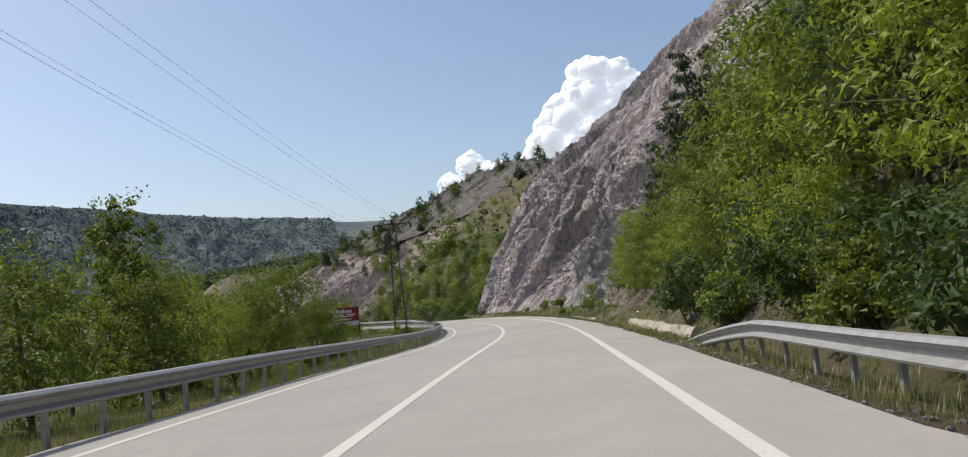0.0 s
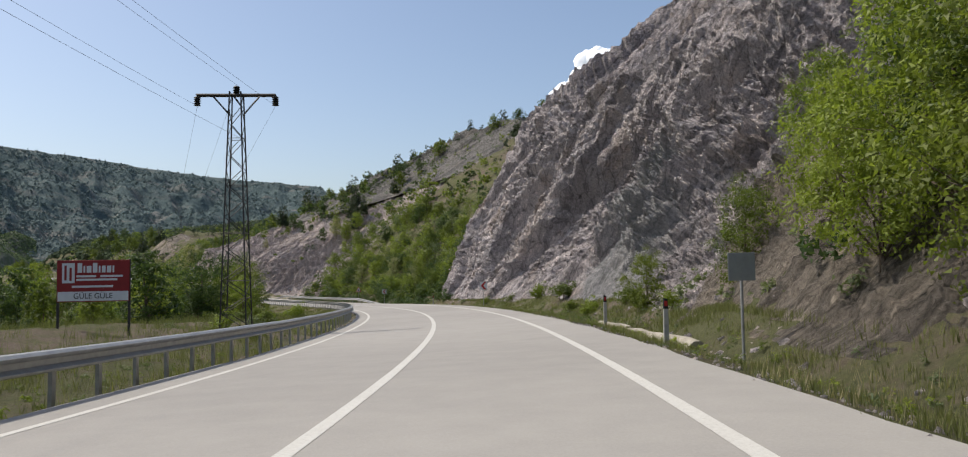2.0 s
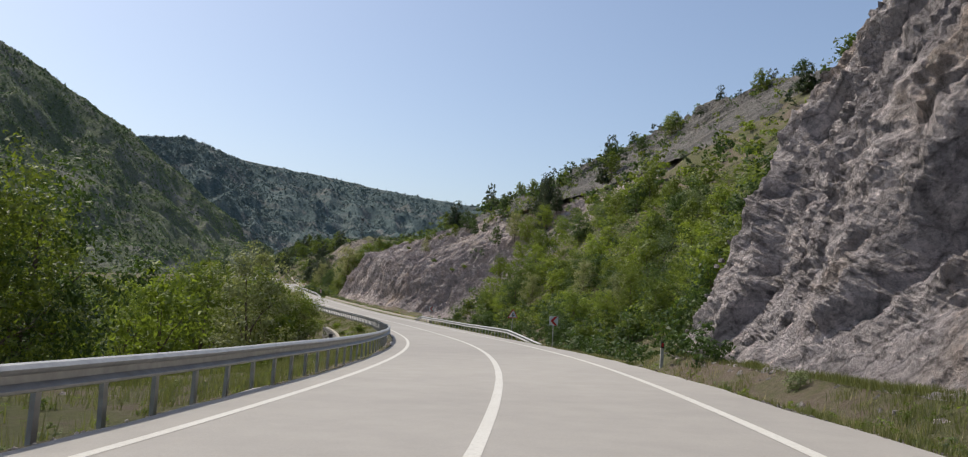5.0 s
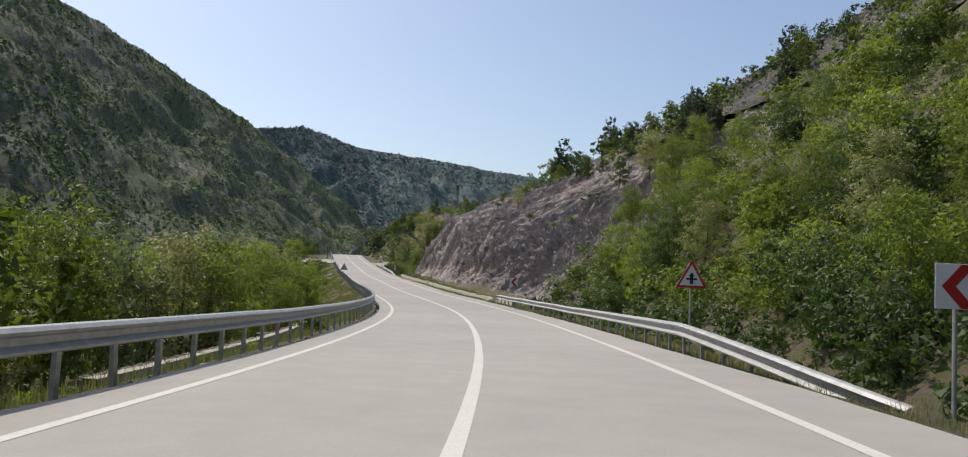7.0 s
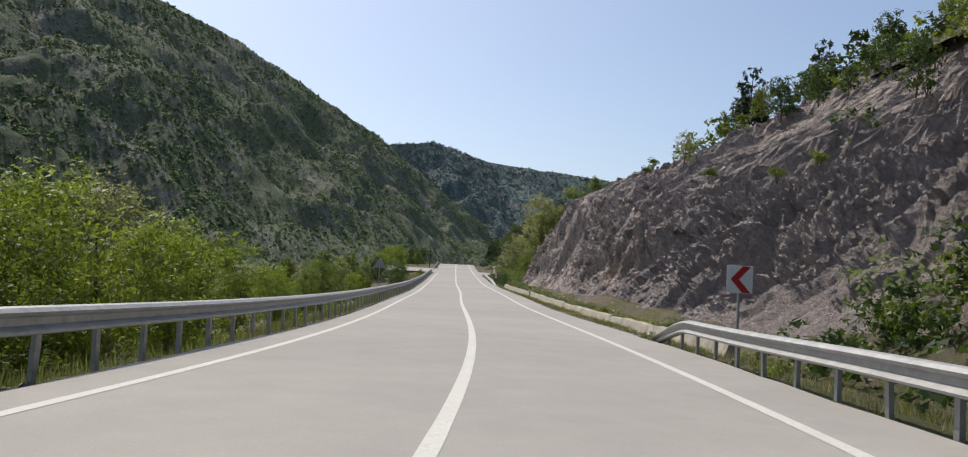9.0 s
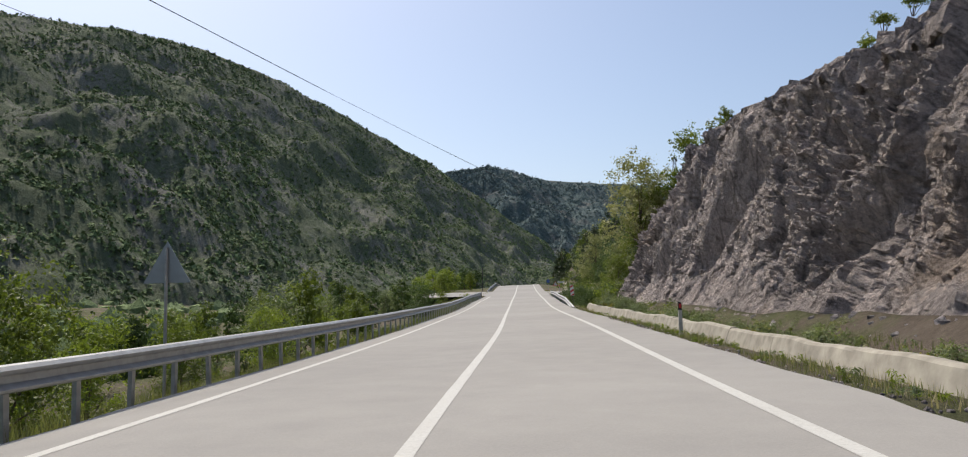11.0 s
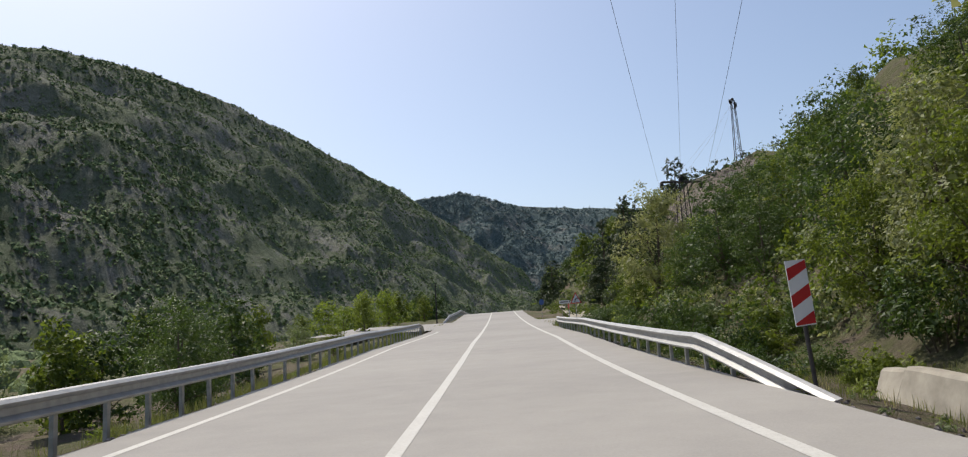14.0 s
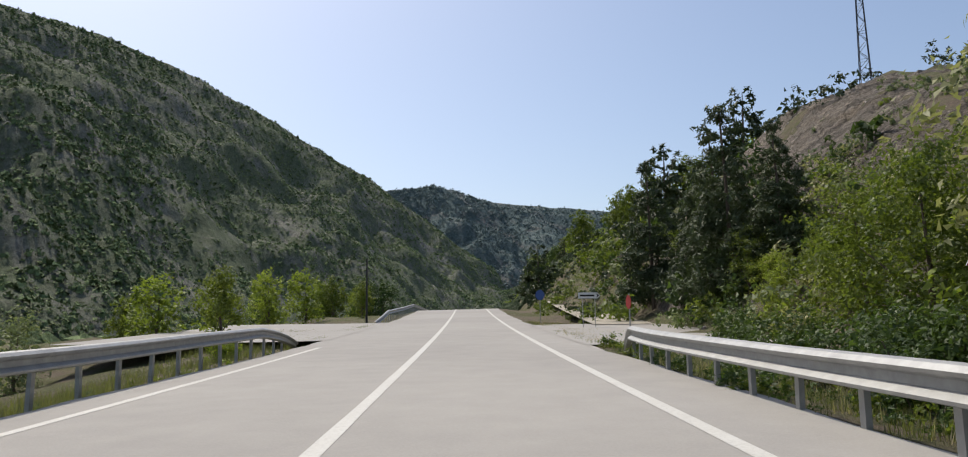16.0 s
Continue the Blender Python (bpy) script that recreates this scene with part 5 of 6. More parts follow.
# behind the second cliff and beside the last rail
for kind, s, d, size in (("pale", 271.6, 10.4, 1.15), ("pale", 273, 12.5, 0.75), ("mid", 273, 11.2, 0.8), ("pale", 276.5, 9.6, 0.55), ("mid", 279.5, 9.4, 0.45), ("pale", 278, 10, 0.5), ("dark", 281, 10.6, 0.55), ("dark", 286, 12, 0.6), ("dark", 289, 10.5, 0.42), ("mid", 293, 12.8, 0.42),
                         ("pale", 305, 9.8, 0.92), ("dark", 298.5, 9.9, 0.42), ("dark", 294, 10.5, 0.58), ("dark", 292, 11.4, 0.55), ("mid", 309, 9.3, 0.52), ("mid", 312, 10.0, 0.5), ("dark", 297, 10.5, 0.42), ("dark", 284, 15, 0.36), ("pine", 328, 12.6, 0.9), ("pine", 331, 13.2, 0.82), ("pine", 333.5, 12.6, 0.78), ("pine", 325.5, 13.8, 0.62),
                         ("pine", 340.5, 12.2, 0.95), ("pine", 336, 14.5, 0.6), ("pine", 329, 15.0, 0.5), ("mid", 316, 11.5, 0.3), ("light", 306, 12.5, 0.4), ("mid", 274.5, 9.0, 0.5), ("dark", 274, 11, 0.5), ("mid", 319, 12.5, 0.3), ("light", 322, 12, 0.36), ("mid", 326, 12.5, 0.36), ("dark", 329, 12.5, 0.4)):
    plant(NEAR[kind], s, d, size)
scatter(20, 266, 305, 13, 22, {"mid": 3, "dark": 3, "light": 2}, (0.24, 0.4))
scatter(34, 355, 470, 10, 30, {"mid": 3, "pine": 3, "dark": 2, "light": 1}, (0.6, 1.0))
scatter(28, 274, 314, 5.9, 7.2, {"b_mid": 3, "b_dark": 5}, (0.3, 0.6))
scatter(26, 268, 316, 6.8, 9, {"b_mid": 3, "b_dark": 3, "b_light": 1}, (0.35, 0.8))
scatter(12, 313, 334, 14, 26, {"b_mid": 3, "b_light": 2, "b_grey": 2}, (0.3, 0.55))
# valley trees behind the left rail
scatter(22, 84, 128, -36, -17, {"mid": 3, "light": 2, "dark": 2}, (0.55, 0.9))
for i in range(34):
    plant(NEAR[("mid", "light", "pale", "mid", "poplar", "light")[i % 6]], 133 + i * 2.6 + rng.uniform(-2, 2), rng.uniform(-23, -11.5), rng.uniform(0.72, 1.1))
scatter(30, 128, 250, -30, -13, {"mid": 4, "light": 4, "grey": 2, "dark": 1}, (0.8, 1.15), 1.2)
for i in range(17):
    plant(NEAR[("mid", "light", "mid", "poplar", "light")[i % 5]], 168 + i * 4.8 + rng.uniform(-2, 2), rng.uniform(-12.5, -9.2), rng.uniform(0.42, 0.62) * (1.35 if i < 8 else 1.0))
scatter(40, 250, 330, -26, -11, {"mid": 3, "light": 2, "grey": 3, "dark": 2}, (0.5, 0.85), 1.3)
scatter(20, 335, 450, -22, -8, {"mid": 3, "light": 3, "dark": 2}, (0.5, 0.9), 1.3)
for s, d, k, size in ((285, -8.2, "dark", 0.45), (288, -9.5, "dark", 0.5), (312, -9.5, "mid", 0.3)):
    plant(NEAR[k], s, d, size)
scatter(34, 5, 130, -13, -6.3, {"b_mid": 3, "b_light": 4, "b_grey": 2}, (0.3, 0.75))
scatter(22, 130, 330, -9, -6.2, {"b_mid": 3, "b_light": 3, "b_grey": 2}, (0.35, 0.75))
scatter(40, 198, 246, 6.85, 7.9, {"b_yellow": 3, "b_grey": 4}, (0.4, 0.95))
scatter(34, 228, 270, 6.8, 7.2, {"b_yellow": 3, "b_grey": 4}, (0.4, 0.85))

# ---------------------------------------------------------------- plants that nobody could count


def lumps(points, sizes, material, name, lab, detail=1):
    bm = bmesh.new()
    bmesh.ops.create_icosphere(bm, subdivisions=detail, radius=1)
    base = np.array([v.co[:] for v in bm.verts])
    tri = np.array([[v.index for v in f.verts] for f in bm.faces])
    bm.free()
    n = len(points)
    v = base[None] * (1 + 0.45 * rng.uniform(-1, 1, (n, len(base), 1))) * sizes[:, None, None] * np.array([1, 1, 0.9]) + points[:, None]
    f = tri[None] + (np.arange(n) * len(base))[:, None, None]
    ob = new(name, mesh_of(name, v.reshape(-1, 3), f.reshape(-1, 3), material))
    return tagged(ob, lab, "scrub", kind="stuff")


def on_grid(g, n, lo, hi, dens, seed):
    """Random places on a mountain's face, thinned by a patchy pattern."""
    a, b = rng.random(n) * (g.shape[0] - 1.001), (lo + (hi - lo) * rng.random(n)) * (g.shape[1] - 1.001)
    i, j = a.astype(int), b.astype(int)
    fa, fb = (a - i)[:, None], (b - j)[:, None]
    p = g[i, j] * (1 - fa) * (1 - fb) + g[i + 1, j] * fa * (1 - fb) + g[i, j + 1] * (1 - fa) * fb + g[i + 1, j + 1] * fa * fb
    keep = fbm(p * 0.018 + seed, 3) + 0.5 * rng.uniform(-1, 1, n) > dens
    return p[keep]


def scrub_mat(name, lo, hi):
    m, n, l, b = mat(name, 0.9, 0, 0.1)
    g = n.new("ShaderNodeNewGeometry")
    v = mapped(n, l)
    c = ramp(n, l, g.outputs["Random Per Island"], (0, lo), (1, hi))
    c = mix(n, l, 0.5, c, ramp(n, l, noisy(n, l, v, 1.5, 6, 0.7), (0.35, tuple(x * 0.5 for x in lo)), (0.65, hi)))
    l.new(c, b.inputs["Base Color"])
    bump(n, l, b, noisy(n, l, v, 2.0, 6, 0.7), 1.0, 0.6)
    return m


# Both scrub colours include a lift that stands in for haze.
SCRUB = scrub_mat("scrub_near", (0.150, 0.205, 0.092), (0.285, 0.355, 0.165))
SCRUB_DARK = scrub_mat("scrub_dark", (0.092, 0.142, 0.070), (0.195, 0.260, 0.120))
# The peak's woods carry bluish haze in their base colour.
SCRUB_FAR_HAZED = scrub_mat("scrub_far_hazed", (0.150, 0.205, 0.200), (0.200, 0.258, 0.248))

PINE_FAR = scrub_mat("pine_far", (0.035, 0.055, 0.028), (0.075, 0.10, 0.05))


def woodland(points, sizes, each, leaf_size, material, name, lab, slim=0.62):
    """Leafy undergrowth and far trees, joined: round clumps of leaves at the given places."""
    parts = []
    for p, r in zip(points, sizes):
        n = 4
        blobs = [(p[0] + rng.uniform(-r, r) * 0.5, p[1] + rng.uniform(-r, r) * 0.5, p[2] + r * rng.uniform(0.25, 1.0), r * rng.uniform(0.4, 0.62), 0.85) for _ in range(n)]
        parts.append(leaves(blobs, each, leaf_size * r, slim, 0.5, 0, 0.08, 0.9, 3))
    ob = new(name, leaf_mesh(name, np.concatenate(parts), material))
    return tagged(ob, lab, "undergrowth", kind="stuff")


def thicket(points, sizes, each, material, name, lab, tall=1.0):
    """Far shrubs and small trees, joined: each a ragged heap of a few broad leaf sprays."""
    n = len(points)
    v = rng.normal(size=(n, each, 3))
    v /= np.linalg.norm(v, axis=2)[..., None]
    v[..., 2] = np.abs(v[..., 2])
    r = sizes[:, None, None]
    o = points[:, None] + v * r * rng.uniform(0.35, 0.95, (n, each, 1)) * np.array([0.75, 0.75, tall])
    a = np.cross(v + 0.5 * rng.normal(size=v.shape), rng.normal(size=v.shape))
    a /= np.linalg.norm(a, axis=2)[..., None]
    b = np.cross(v, a)
    L = r * rng.uniform(0.35, 0.7, (n, each, 1))
    tri = np.stack([o - a * L * 0.6 - b * L * 0.5, o + a * L * 0.7 - b * L * 0.2, o + b * L * 0.7], 2).reshape(-1, 3, 3)
    ob = new(name, leaf_mesh(name, tri, material))
    return tagged(ob, lab, "scrub", kind="stuff")


def slope_points(n, s0, s1, d0, d1):
    s, d = rng.uniform(s0, s1, n), rng.uniform(d0, d1, n)
    d = np.where(d > 0, before_face(s, d), d)
    return np.array([(*road_at(a, b)[:2], ground_z(a, b) - 0.1) for a, b in zip(s, d)])


for mat_, seed_n in ((LEAF_MID, 150), (LEAF_LIGHT, 90), (LEAF_DARK, 110), (LEAF_GREY, 60)):
    pts = slope_points(int(seed_n * 2.3), 121, 190, 9.4, 30)
    woodland(pts, rng.uniform(0.7, 1.6, len(pts)), 260, 0.11, mat_, "undergrowth", "dense green bushes covering the slope")
    pts = slope_points(int(seed_n * 0.5), 122, 200, 28, 44)
    woodland(pts, rng.uniform(0.9, 2.0, len(pts)), 90, 0.24, mat_, "undergrowth", "dense green bushes covering the slope")
    pts = slope_points(int(seed_n * 1.3), 265, 322, 9.2, 34)
    woodland(pts, rng.uniform(0.6, 1.5, len(pts)), 230, 0.12, mat_, "undergrowth", "dark leafy undergrowth on the bank")
    pts = slope_points(int(seed_n * 0.7), 6, 54, 8.4, 26)
    woodland(pts, rng.uniform(0.5, 1.3, len(pts)), 150, 0.16, mat_, "undergrowth", "leafy undergrowth below the trees")
    pts = slope_points(int(seed_n * 0.7), 352, 520, 12, 60)
    woodland(pts, rng.uniform(1.2, 2.4, len(pts)), 110, 0.19, mat_, "undergrowth", "wooded slope above the far road")
    pts = slope_points(int(seed_n * 0.8), 60, 330, -110, -26)
    woodland(pts, rng.uniform(1.4, 2.8, len(pts)), 130, 0.17, mat_, "undergrowth", "leafy woods in the valley bottom")
    pts = slope_points(int(seed_n * 0.3), 205, 270, 18, 60)
    woodland(pts, rng.uniform(0.6, 1.4, len(pts)), 95, 0.19, mat_, "undergrowth", "bushes on top of the rock cutting")
    pts = slope_points(int(seed_n * 0.6), 130, 240, 42, 80)
    woodland(pts, rng.uniform(0.4, 1.1, len(pts)), 70, 0.22, mat_, "undergrowth", "scattered bushes on the ridge")
for n_, dens_, lo_, hi_, mat_ in ((30000, -0.75, 0.7, 2.2, SCRUB), (15000, -0.12, 1.2, 3.3, SCRUB_DARK)):
    pts = on_grid(M1, n_, 0.03, 1.0, dens_, 1.0)
    thicket(pts - np.array([0, 0, 0.3]), rng.uniform(lo_, hi_, len(pts)), 11, mat_, "mountain_scrub", "dark green scrub and small trees on the mountainside", 1.15)
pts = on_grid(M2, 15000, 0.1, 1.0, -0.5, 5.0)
thicket(pts, rng.uniform(1.8, 4.0, len(pts)), 10, SCRUB_FAR_HAZED, "mountain_forest", "distant woods on the peak", 1.2)


for mat_, n_ in ((NEEDLE, 320), (LEAF_DARK, 260), (LEAF_MID, 160)):
    pts = slope_points(n_, 215, 306, 26, 110)
    woodland(pts, rng.uniform(1.2, 2.6, len(pts)), 85, 0.19, mat_, "undergrowth", "dark woods on the hill behind the rock cutting")
for mat_ in (LEAF_MID, LEAF_DARK, LEAF_PALE, LEAF_GREY):
    pts = slope_points(80, 268, 300, 8.6, 17)
    woodland(pts, rng.uniform(0.5, 1.1, len(pts)), 170, 0.13, mat_, "undergrowth", "leafy bushes covering the bank above the rail")
    pts = slope_points(46, 304, 332, 10.5, 19)
    woodland(pts, rng.uniform(0.5, 1.2, len(pts)), 130, 0.16, mat_, "undergrowth", "bushes on the lower side of the bare knoll")
for mat_, n_ in ((NEEDLE, 260), (LEAF_DARK, 160), (LEAF_MID, 90)):
    pts = np.concatenate([slope_points(n_, 300, 352, 42, 125), slope_points(n_, 352, 520, 16, 125)])
    woodland(pts, rng.uniform(1.1, 2.3, len(pts)), 60, 0.23, mat_, "undergrowth", "dark woods on the hill beyond the knoll")
pts = slope_points(200, 338, 430, 9, 42)
woodland(pts, rng.uniform(0.9, 2.0, len(pts)), 110, 0.17, NEEDLE, "undergrowth", "dark young pines above the junction")
pts = slope_points(90, 338, 380, 8.5, 16)
woodland(pts, rng.uniform(0.6, 1.4, len(pts)), 110, 0.17, LEAF_MID, "undergrowth", "green bushes above the junction")
pts = slope_points(70, 328, 358, 11, 19)
woodland(pts, rng.uniform(0.7, 1.5, len(pts)), 110, 0.22, LEAF_DARK, "undergrowth", "dark undergrowth below the pines")
pts = slope_points(90, 305, 338, 12, 24)
woodland(pts, rng.uniform(0.4, 1.0, len(pts)), 90, 0.2, LEAF_GREY, "undergrowth", "dry shrubs on the bare knoll")
for mat_ in (LEAF_DARK, LEAF_MID, LEAF_DARK):
    pts = slope_points(90, 276, 318, 5.0, 6.4)
    woodland(pts, rng.uniform(0.15, 0.42, len(pts)), 110, 0.22, mat_, "weeds", "dark green weeds growing behind the guardrail", 0.35)
pts = slope_points(90, 24, 64, 7.6, 15)
woodland(pts, rng.uniform(0.2, 0.6, len(pts)), 90, 0.2, LEAF_GREY, "undergrowth", "dry shrubs on the earth bank")
for s, d, k, size in ((177, 11, "light", 0.5), (180, 12.5, "mid", 0.5), (183, 11.5, "light", 0.42), (186, 13.5, "mid", 0.4), (181, 16, "light", 0.5), (185, 18, "mid", 0.45), (189, 17, "light", 0.38), (174, 13, "mid", 0.5), (178, 20, "dark", 0.45), (187, 22, "light", 0.4), (192, 21, "mid", 0.36)):
    plant(NEAR[k], s, d, size)
for k_, (s0, s1, d0, d1, n_) in enumerate(((18, 62, 5.3, 7.4, 260), (62, 106, 5.3, 8.8, 840), (106, 126, 5.2, 6.0, 90), (186, 276, 6.7, 8.2, 600), (186, 276, 5.0, 6.0, 210), (6, 130, -7.5, -4.9, 420), (130, 330, -7.5, -4.9, 420))):
    for mat_ in (LEAF_GREY, LEAF_LIGHT, LEAF_MID):
        pts = slope_points(n_ // 3, s0, s1, d0, d1)
        woodland(pts, rng.uniform(0.08, 0.25, len(pts)), 80, 0.30, mat_, "weeds", "low green weeds along the verge", 0.28)
for s, d, k, size in ((112, -13.8, "mid", 0.85), (117, -15.2, "dark", 0.95), (106, -13.4, "light", 0.6), (121, -17.5, "mid", 0.95), (110, -17.5, "dark", 0.9), (115, -20, "light", 0.95)):
    plant(NEAR[k], s, d, size)
for mat_ in (LEAF_MID, LEAF_LIGHT, LEAF_DARK, LEAF_GREY):
    pts = slope_points(36, 2, 40, 7.6, 11)
    woodland(pts, rng.uniform(0.25, 0.6, len(pts)), 110, 0.17, mat_, "undergrowth", "low bushes and weeds on the earth bank")
pts = np.concatenate([slope_points(900, 30, 340, -150, -34), slope_points(500, 90, 430, -195, -60)])
lumps(pts, rng.uniform(1.2, 3.0, len(pts)), SCRUB, "valley_scrub", "green bushes across the valley bottom")
for mat_ in (LEAF_GREY, LEAF_PALE, LEAF_GREY):
    pts = slope_points(80, 196, 274, 6.75, 8.3)
    woodland(pts, rng.uniform(0.18, 0.42, len(pts)), 130, 0.2, mat_, "weeds", "grey-green shrubs between the wall and the rock", 0.25)
pts = slope_points(1500, 400, 640, 10, 120)
lumps(pts, rng.uniform(1.1, 2.4, len(pts)), PINE_FAR, "far_pines", "dark pine woods on the far hillside")
pts = slope_points(260, 116, 192, 6.9, 11)
woodland(pts, rng.uniform(0.5, 1.1, len(pts)), 150, 0.16, LEAF_DARK, "undergrowth", "dark weeds at the foot of the slope")
stones = np.concatenate([slope_points(420, 24, 125, 6.4, 8.6), slope_points(420, 186, 272, 6.8, 9.5), slope_points(160, 312, 350, 9, 30), slope_points(260, 80, 330, -16, -6.5)])
ob = lumps(stones + np.array([0, 0, 0.02]), rng.uniform(0.03, 0.16, len(stones)), ROCK_GREY, "stones", "loose grey stones fallen on the ground")
ob["category"] = "stones"
gravel = np.concatenate([slope_points(1500, -4, 135, 4.75, 5.7), slope_points(700, 186, 300, 4.75, 5.5), slope_points(700, 10, 300, -4.7, -4.4)])
ob = lumps(gravel + np.array([0, 0, 0.105]), rng.uniform(0.012, 0.045, len(gravel)), ROCK_GREY, "gravel", "loose grey gravel along the road edge")
ob["category"] = "gravel"


def tufts(n, s0, s1, d0, d1, high, name, lab, material):
    """Blades of grass in tufts on the verge."""
    s = rng.uniform(s0, s1, n)
    d = rng.uniform(d0, d1, n)
    keep = fbm(np.stack([s * 0.35, d * 0.6, s * 0], -1), 3) + rng.uniform(-0.5, 0.5, n) > -0.1
    s, d = s[keep], d[keep]
    if d0 < 0:
        p = left_ground(s, d)
    else:
        pd = right_profile(s, np.full(len(s), 1.0))[0]
        u = np.where(d < pd, (d - EDGE_R) / (pd - EDGE_R), 1 + (d - pd) / 1.4).clip(0, 1.95)
        p = right_ground(s, u)
    n, k = len(p), 11
    o = np.repeat(p, k, 0) + rng.normal(size=(n * k, 3)) * np.array([0.10, 0.10, 0.0])
    a = rng.uniform(0, 2 * math.pi, n * k)
    hh = high * rng.uniform(0.4, 1.2, n * k)
    side = np.stack([np.cos(a), np.sin(a), 0 * a], -1) * (0.005 + 0.008 * rng.random(n * k))[:, None]
    tip = o + np.stack([np.cos(a + 1.2) * hh * 0.4, np.sin(a + 1.2) * hh * 0.4, hh], -1)
    v = np.stack([o - side - [0, 0, 0.05], o + side - [0, 0, 0.05], tip], 1)
    f = np.arange(n * k * 3).reshape(-1, 3)
    ob = new(name, mesh_of(name, v.reshape(-1, 3), f, material))
    return tagged(ob, lab, "grass", kind="stuff")


GRASS = leaf("grass", (0.075, 0.095, 0.032), (0.19, 0.205, 0.085), 0.3)
STRAW = leaf("straw", (0.22, 0.19, 0.11), (0.40, 0.36, 0.24), 0.3)
tufts(15000, -8, 345, -9.5, -4.75, 0.30, "grass", "long green grass along the valley-side verge", GRASS)
tufts(15000, -8, 345, 5.0, 8.2, 0.14, "grass", "dry green grass along the foot of the bank", GRASS)
tufts(7000, 48, 114, 5.4, 9.4, 0.17, "grass", "rough green grass below the cliff", GRASS)
tufts(3000, -8, 345, 5.2, 7.2, 0.2, "dry_grass", "straw-coloured dry grass stalks on the verge", STRAW)
tufts(5000, 20, 140, -22, -9, 0.5, "grass", "tall rough grass on the flat below the road", GRASS)

# ---------------------------------------------------------------- cloud
def cloud_mat():
    m, n, l, b = mat("cloud", 1.0, 0, 0.0)
    b.inputs["Base Color"].default_value = (0.9, 0.9, 0.9, 1)
    # A faint added glow whitens the shaded sides of the puffs.
    b.inputs["Emission Color"].default_value = (0.86, 0.92, 1.0, 1)
    b.inputs["Emission Strength"].default_value = 0.42
    return m


CLOUD = cloud_mat()


def cloud(name, cx, cy, cz, puffs, lab):
    bm = bmesh.new()
    for x, z, r in puffs:
        bmesh.ops.create_icosphere(bm, subdivisions=3, radius=r * 0.8, matrix=Matrix.Translation((x, 0, z)))
        for _ in range(26):
            a = rng.normal(size=3)
            a *= r * 0.72 / np.linalg.norm(a)
            bmesh.ops.create_icosphere(bm, subdivisions=3, radius=r * rng.uniform(0.18, 0.4), matrix=Matrix.Translation((x + a[0], -abs(a[1]) * 0.6, z + a[2])))
    me = bpy.data.meshes.new(name)
    bm.to_mesh(me)
    bm.free()
    co = np.empty(len(me.vertices) * 3)
    me.vertices.foreach_get("co", co)
    q = co.reshape(-1, 3)
    q += (16 * fbm(q * 0.02, 4) + 7 * fbm(q * 0.07, 4))[:, None] * np.array([0.7, 0.4, 0.7])
    me.vertices.foreach_set("co", q.ravel())
    me.materials.append(CLOUD)
    me.polygons.foreach_set("use_smooth", [True] * len(me.polygons))
    me.update()
    ob = new(name, me)
    ob.location = (cx, cy, cz)
    return tagged(ob, lab, "cloud", kind="structure")


cloud("cloud", 330, 3580, 760, [(90, 170, 120), (190, 150, 110), (60, 40, 150), (-40, -40, 140), (-120, -120, 120), (-200, -180, 90), (120, -80, 180), (250, 20, 150), (-420, -250, 75), (-520, -200, 70), (-620, -285, 65), (-330, -290, 80), (30, -200, 180)], "bright white towering cumulus cloud behind the cliff")


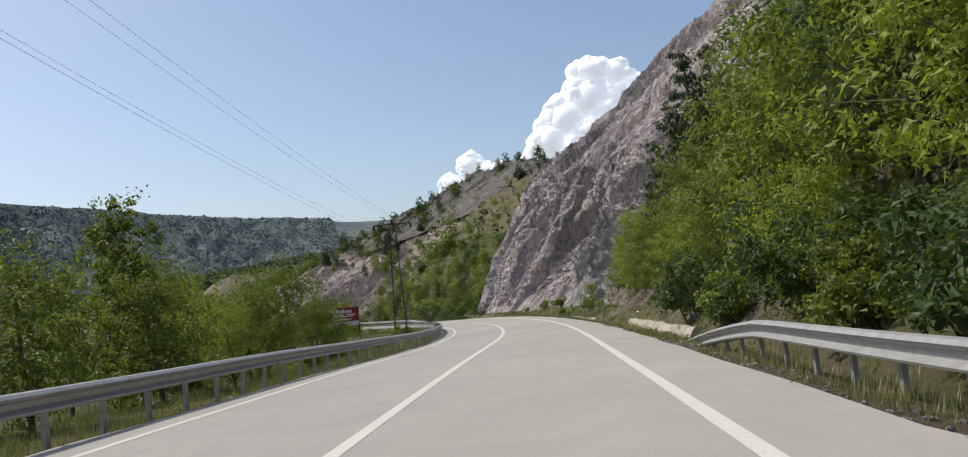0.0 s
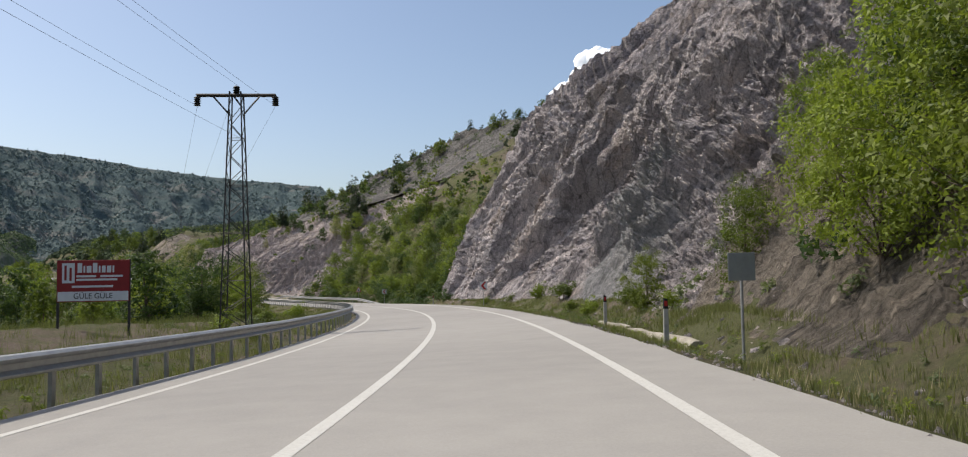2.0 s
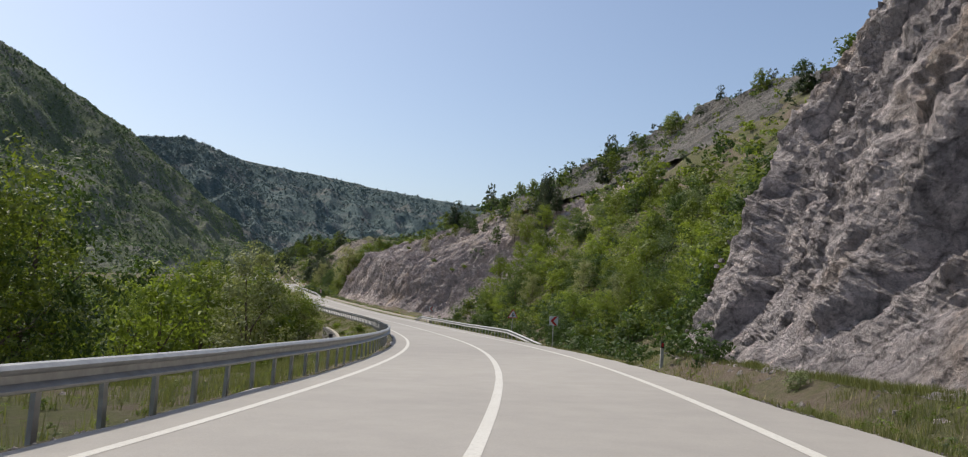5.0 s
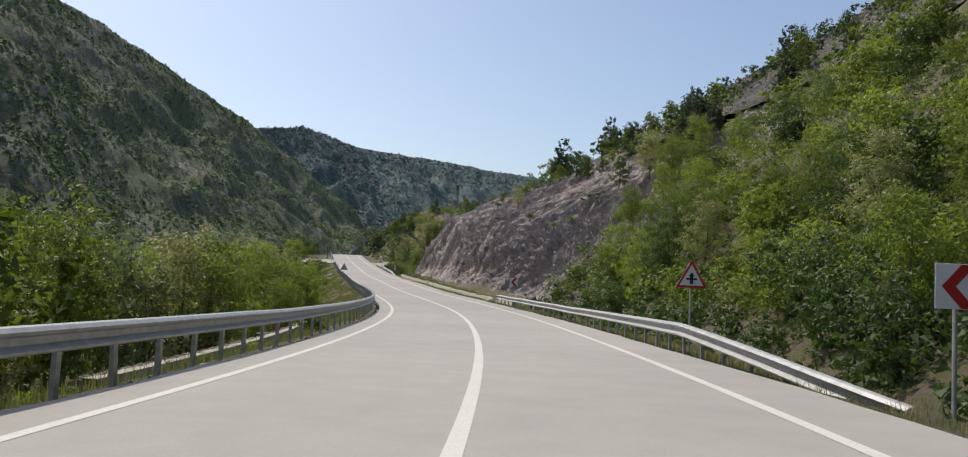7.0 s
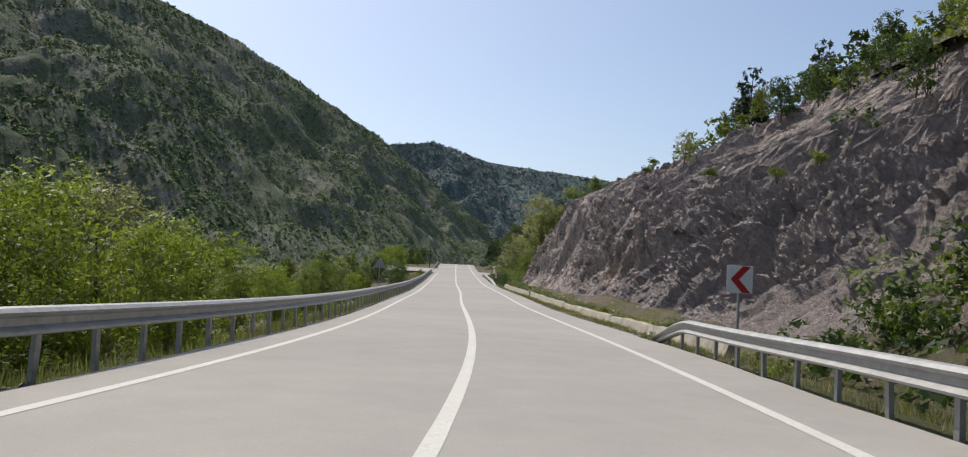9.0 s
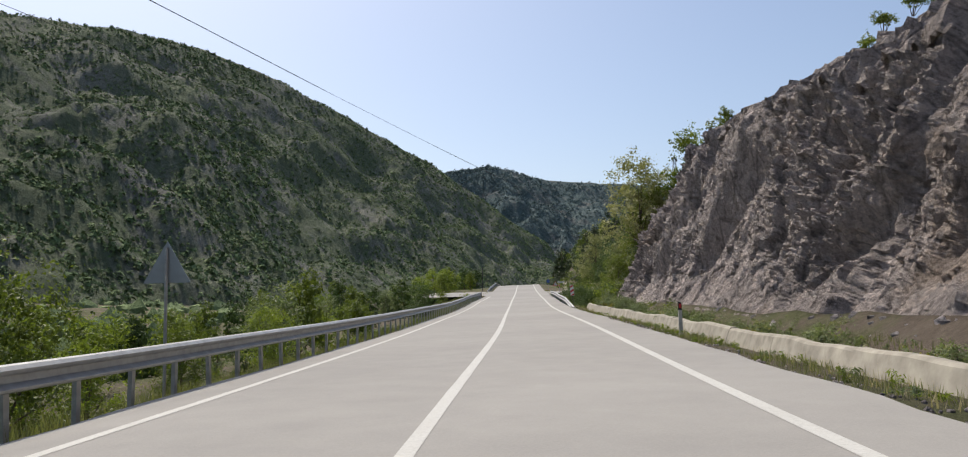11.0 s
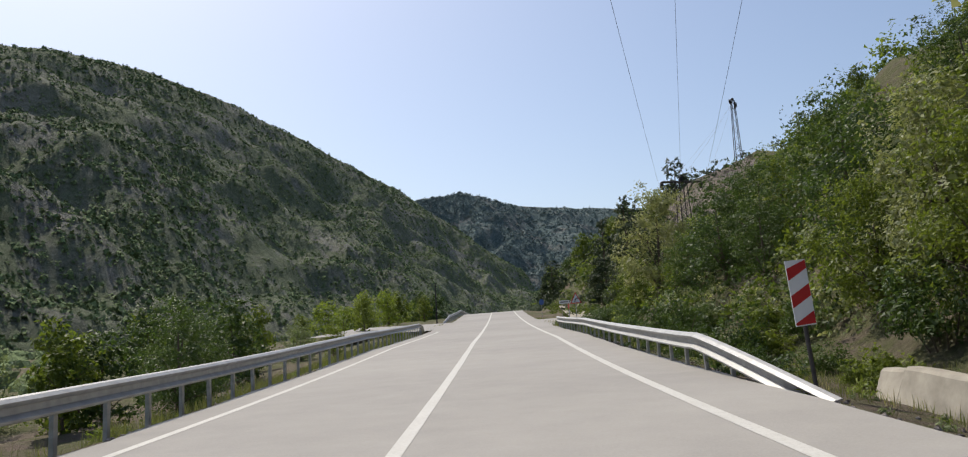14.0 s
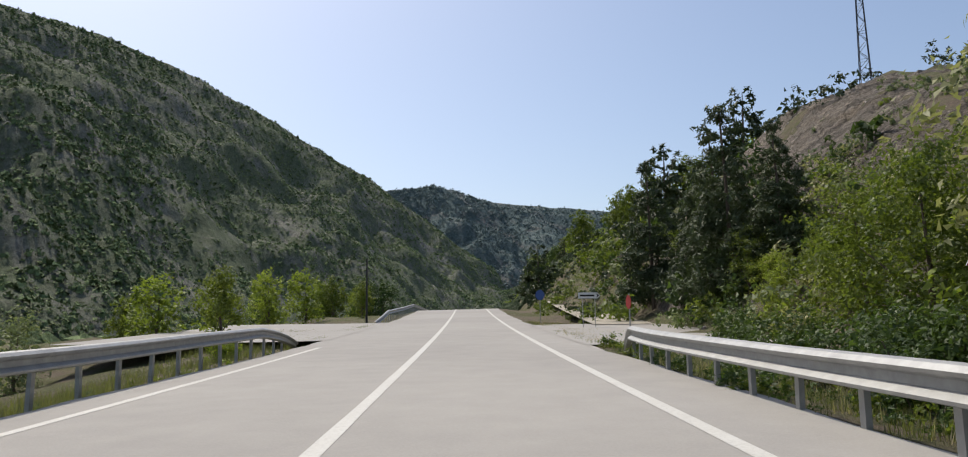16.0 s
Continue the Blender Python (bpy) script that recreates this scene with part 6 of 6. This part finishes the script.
# ---------------------------------------------------------------- stone retaining wall below the road
wall = new("retaining_wall")
wall.location = road_at(165, -8.3, -2.0)
tagged(wall, "grey stone retaining wall below the road edge", "wall")
core = []
for z_ in (-0.78, -3.6):
    for d_ in (-7.9, -8.22):
        core.append(road_at(np.linspace(149.5, 182.5, 30), d_, z_) - np.array(wall.location))
g_ = np.stack([core[0], core[1], core[3], core[2], core[0]], 1)
part_mesh("core", mesh_of("core", g_.reshape(-1, 3), grid_faces(30, 5), CONCRETE), wall)
SHAPES = []
for i in range(10):
    bm = bmesh.new()
    bmesh.ops.create_cube(bm, size=1.0)
    bmesh.ops.bevel(bm, geom=bm.edges[:], offset=0.14, segments=1, affect="EDGES")
    for v in bm.verts:
        v.co += Vector(rng.uniform(-0.07, 0.07, 3))
    me = bpy.data.meshes.new("stone")
    bm.to_mesh(me)
    bm.free()
    me.materials.append(MASONRY)
    SHAPES.append(me)
for row in range(6):
    s_ = 149.6 + (row % 2) * 0.3
    while s_ < 182.3:
        long_, high_ = rng.uniform(0.5, 0.95), 0.42
        st = new("stone", SHAPES[int(rng.integers(10))])
        st.parent = wall
        m_ = spot(s_ + long_ / 2, -8.28 - 0.02 * row, -0.98 - row * 0.42)
        st.matrix_basis = Matrix.Translation(-wall.location) @ m_ @ Matrix.Diagonal((0.34, long_ * 0.95, high_ * 0.96, 1))
        s_ += long_
bm = bmesh.new()
box(bm, -0.25, 0.25, -0.3, 0.3, -1.4, 1.35, 0.04)
pier = part("pier", bm, STEEL, wall, "dark drain pier")
pier.matrix_basis = Matrix.Translation(-wall.location) @ spot(166, -8.5, -2.1)

# shrubs and pines along the ridge above the first slope
for mat_, n_, lo_, hi_ in ((LEAF_DARK, 150, 0.6, 1.7), (LEAF_MID, 110, 0.6, 1.5), (NEEDLE, 70, 0.9, 2.0)):
    pts = slope_points(n_, 136, 262, 40, 92) + np.array([0, 0, 1.0])
    woodland(pts, rng.uniform(lo_, hi_, len(pts)), 80, 0.22, mat_, "undergrowth", "dark shrubs scattered over the stony ridge")
scatter(20, 140, 236, 46, 74, {"pine": 4, "dark": 2, "mid": 1}, (0.45, 0.8))
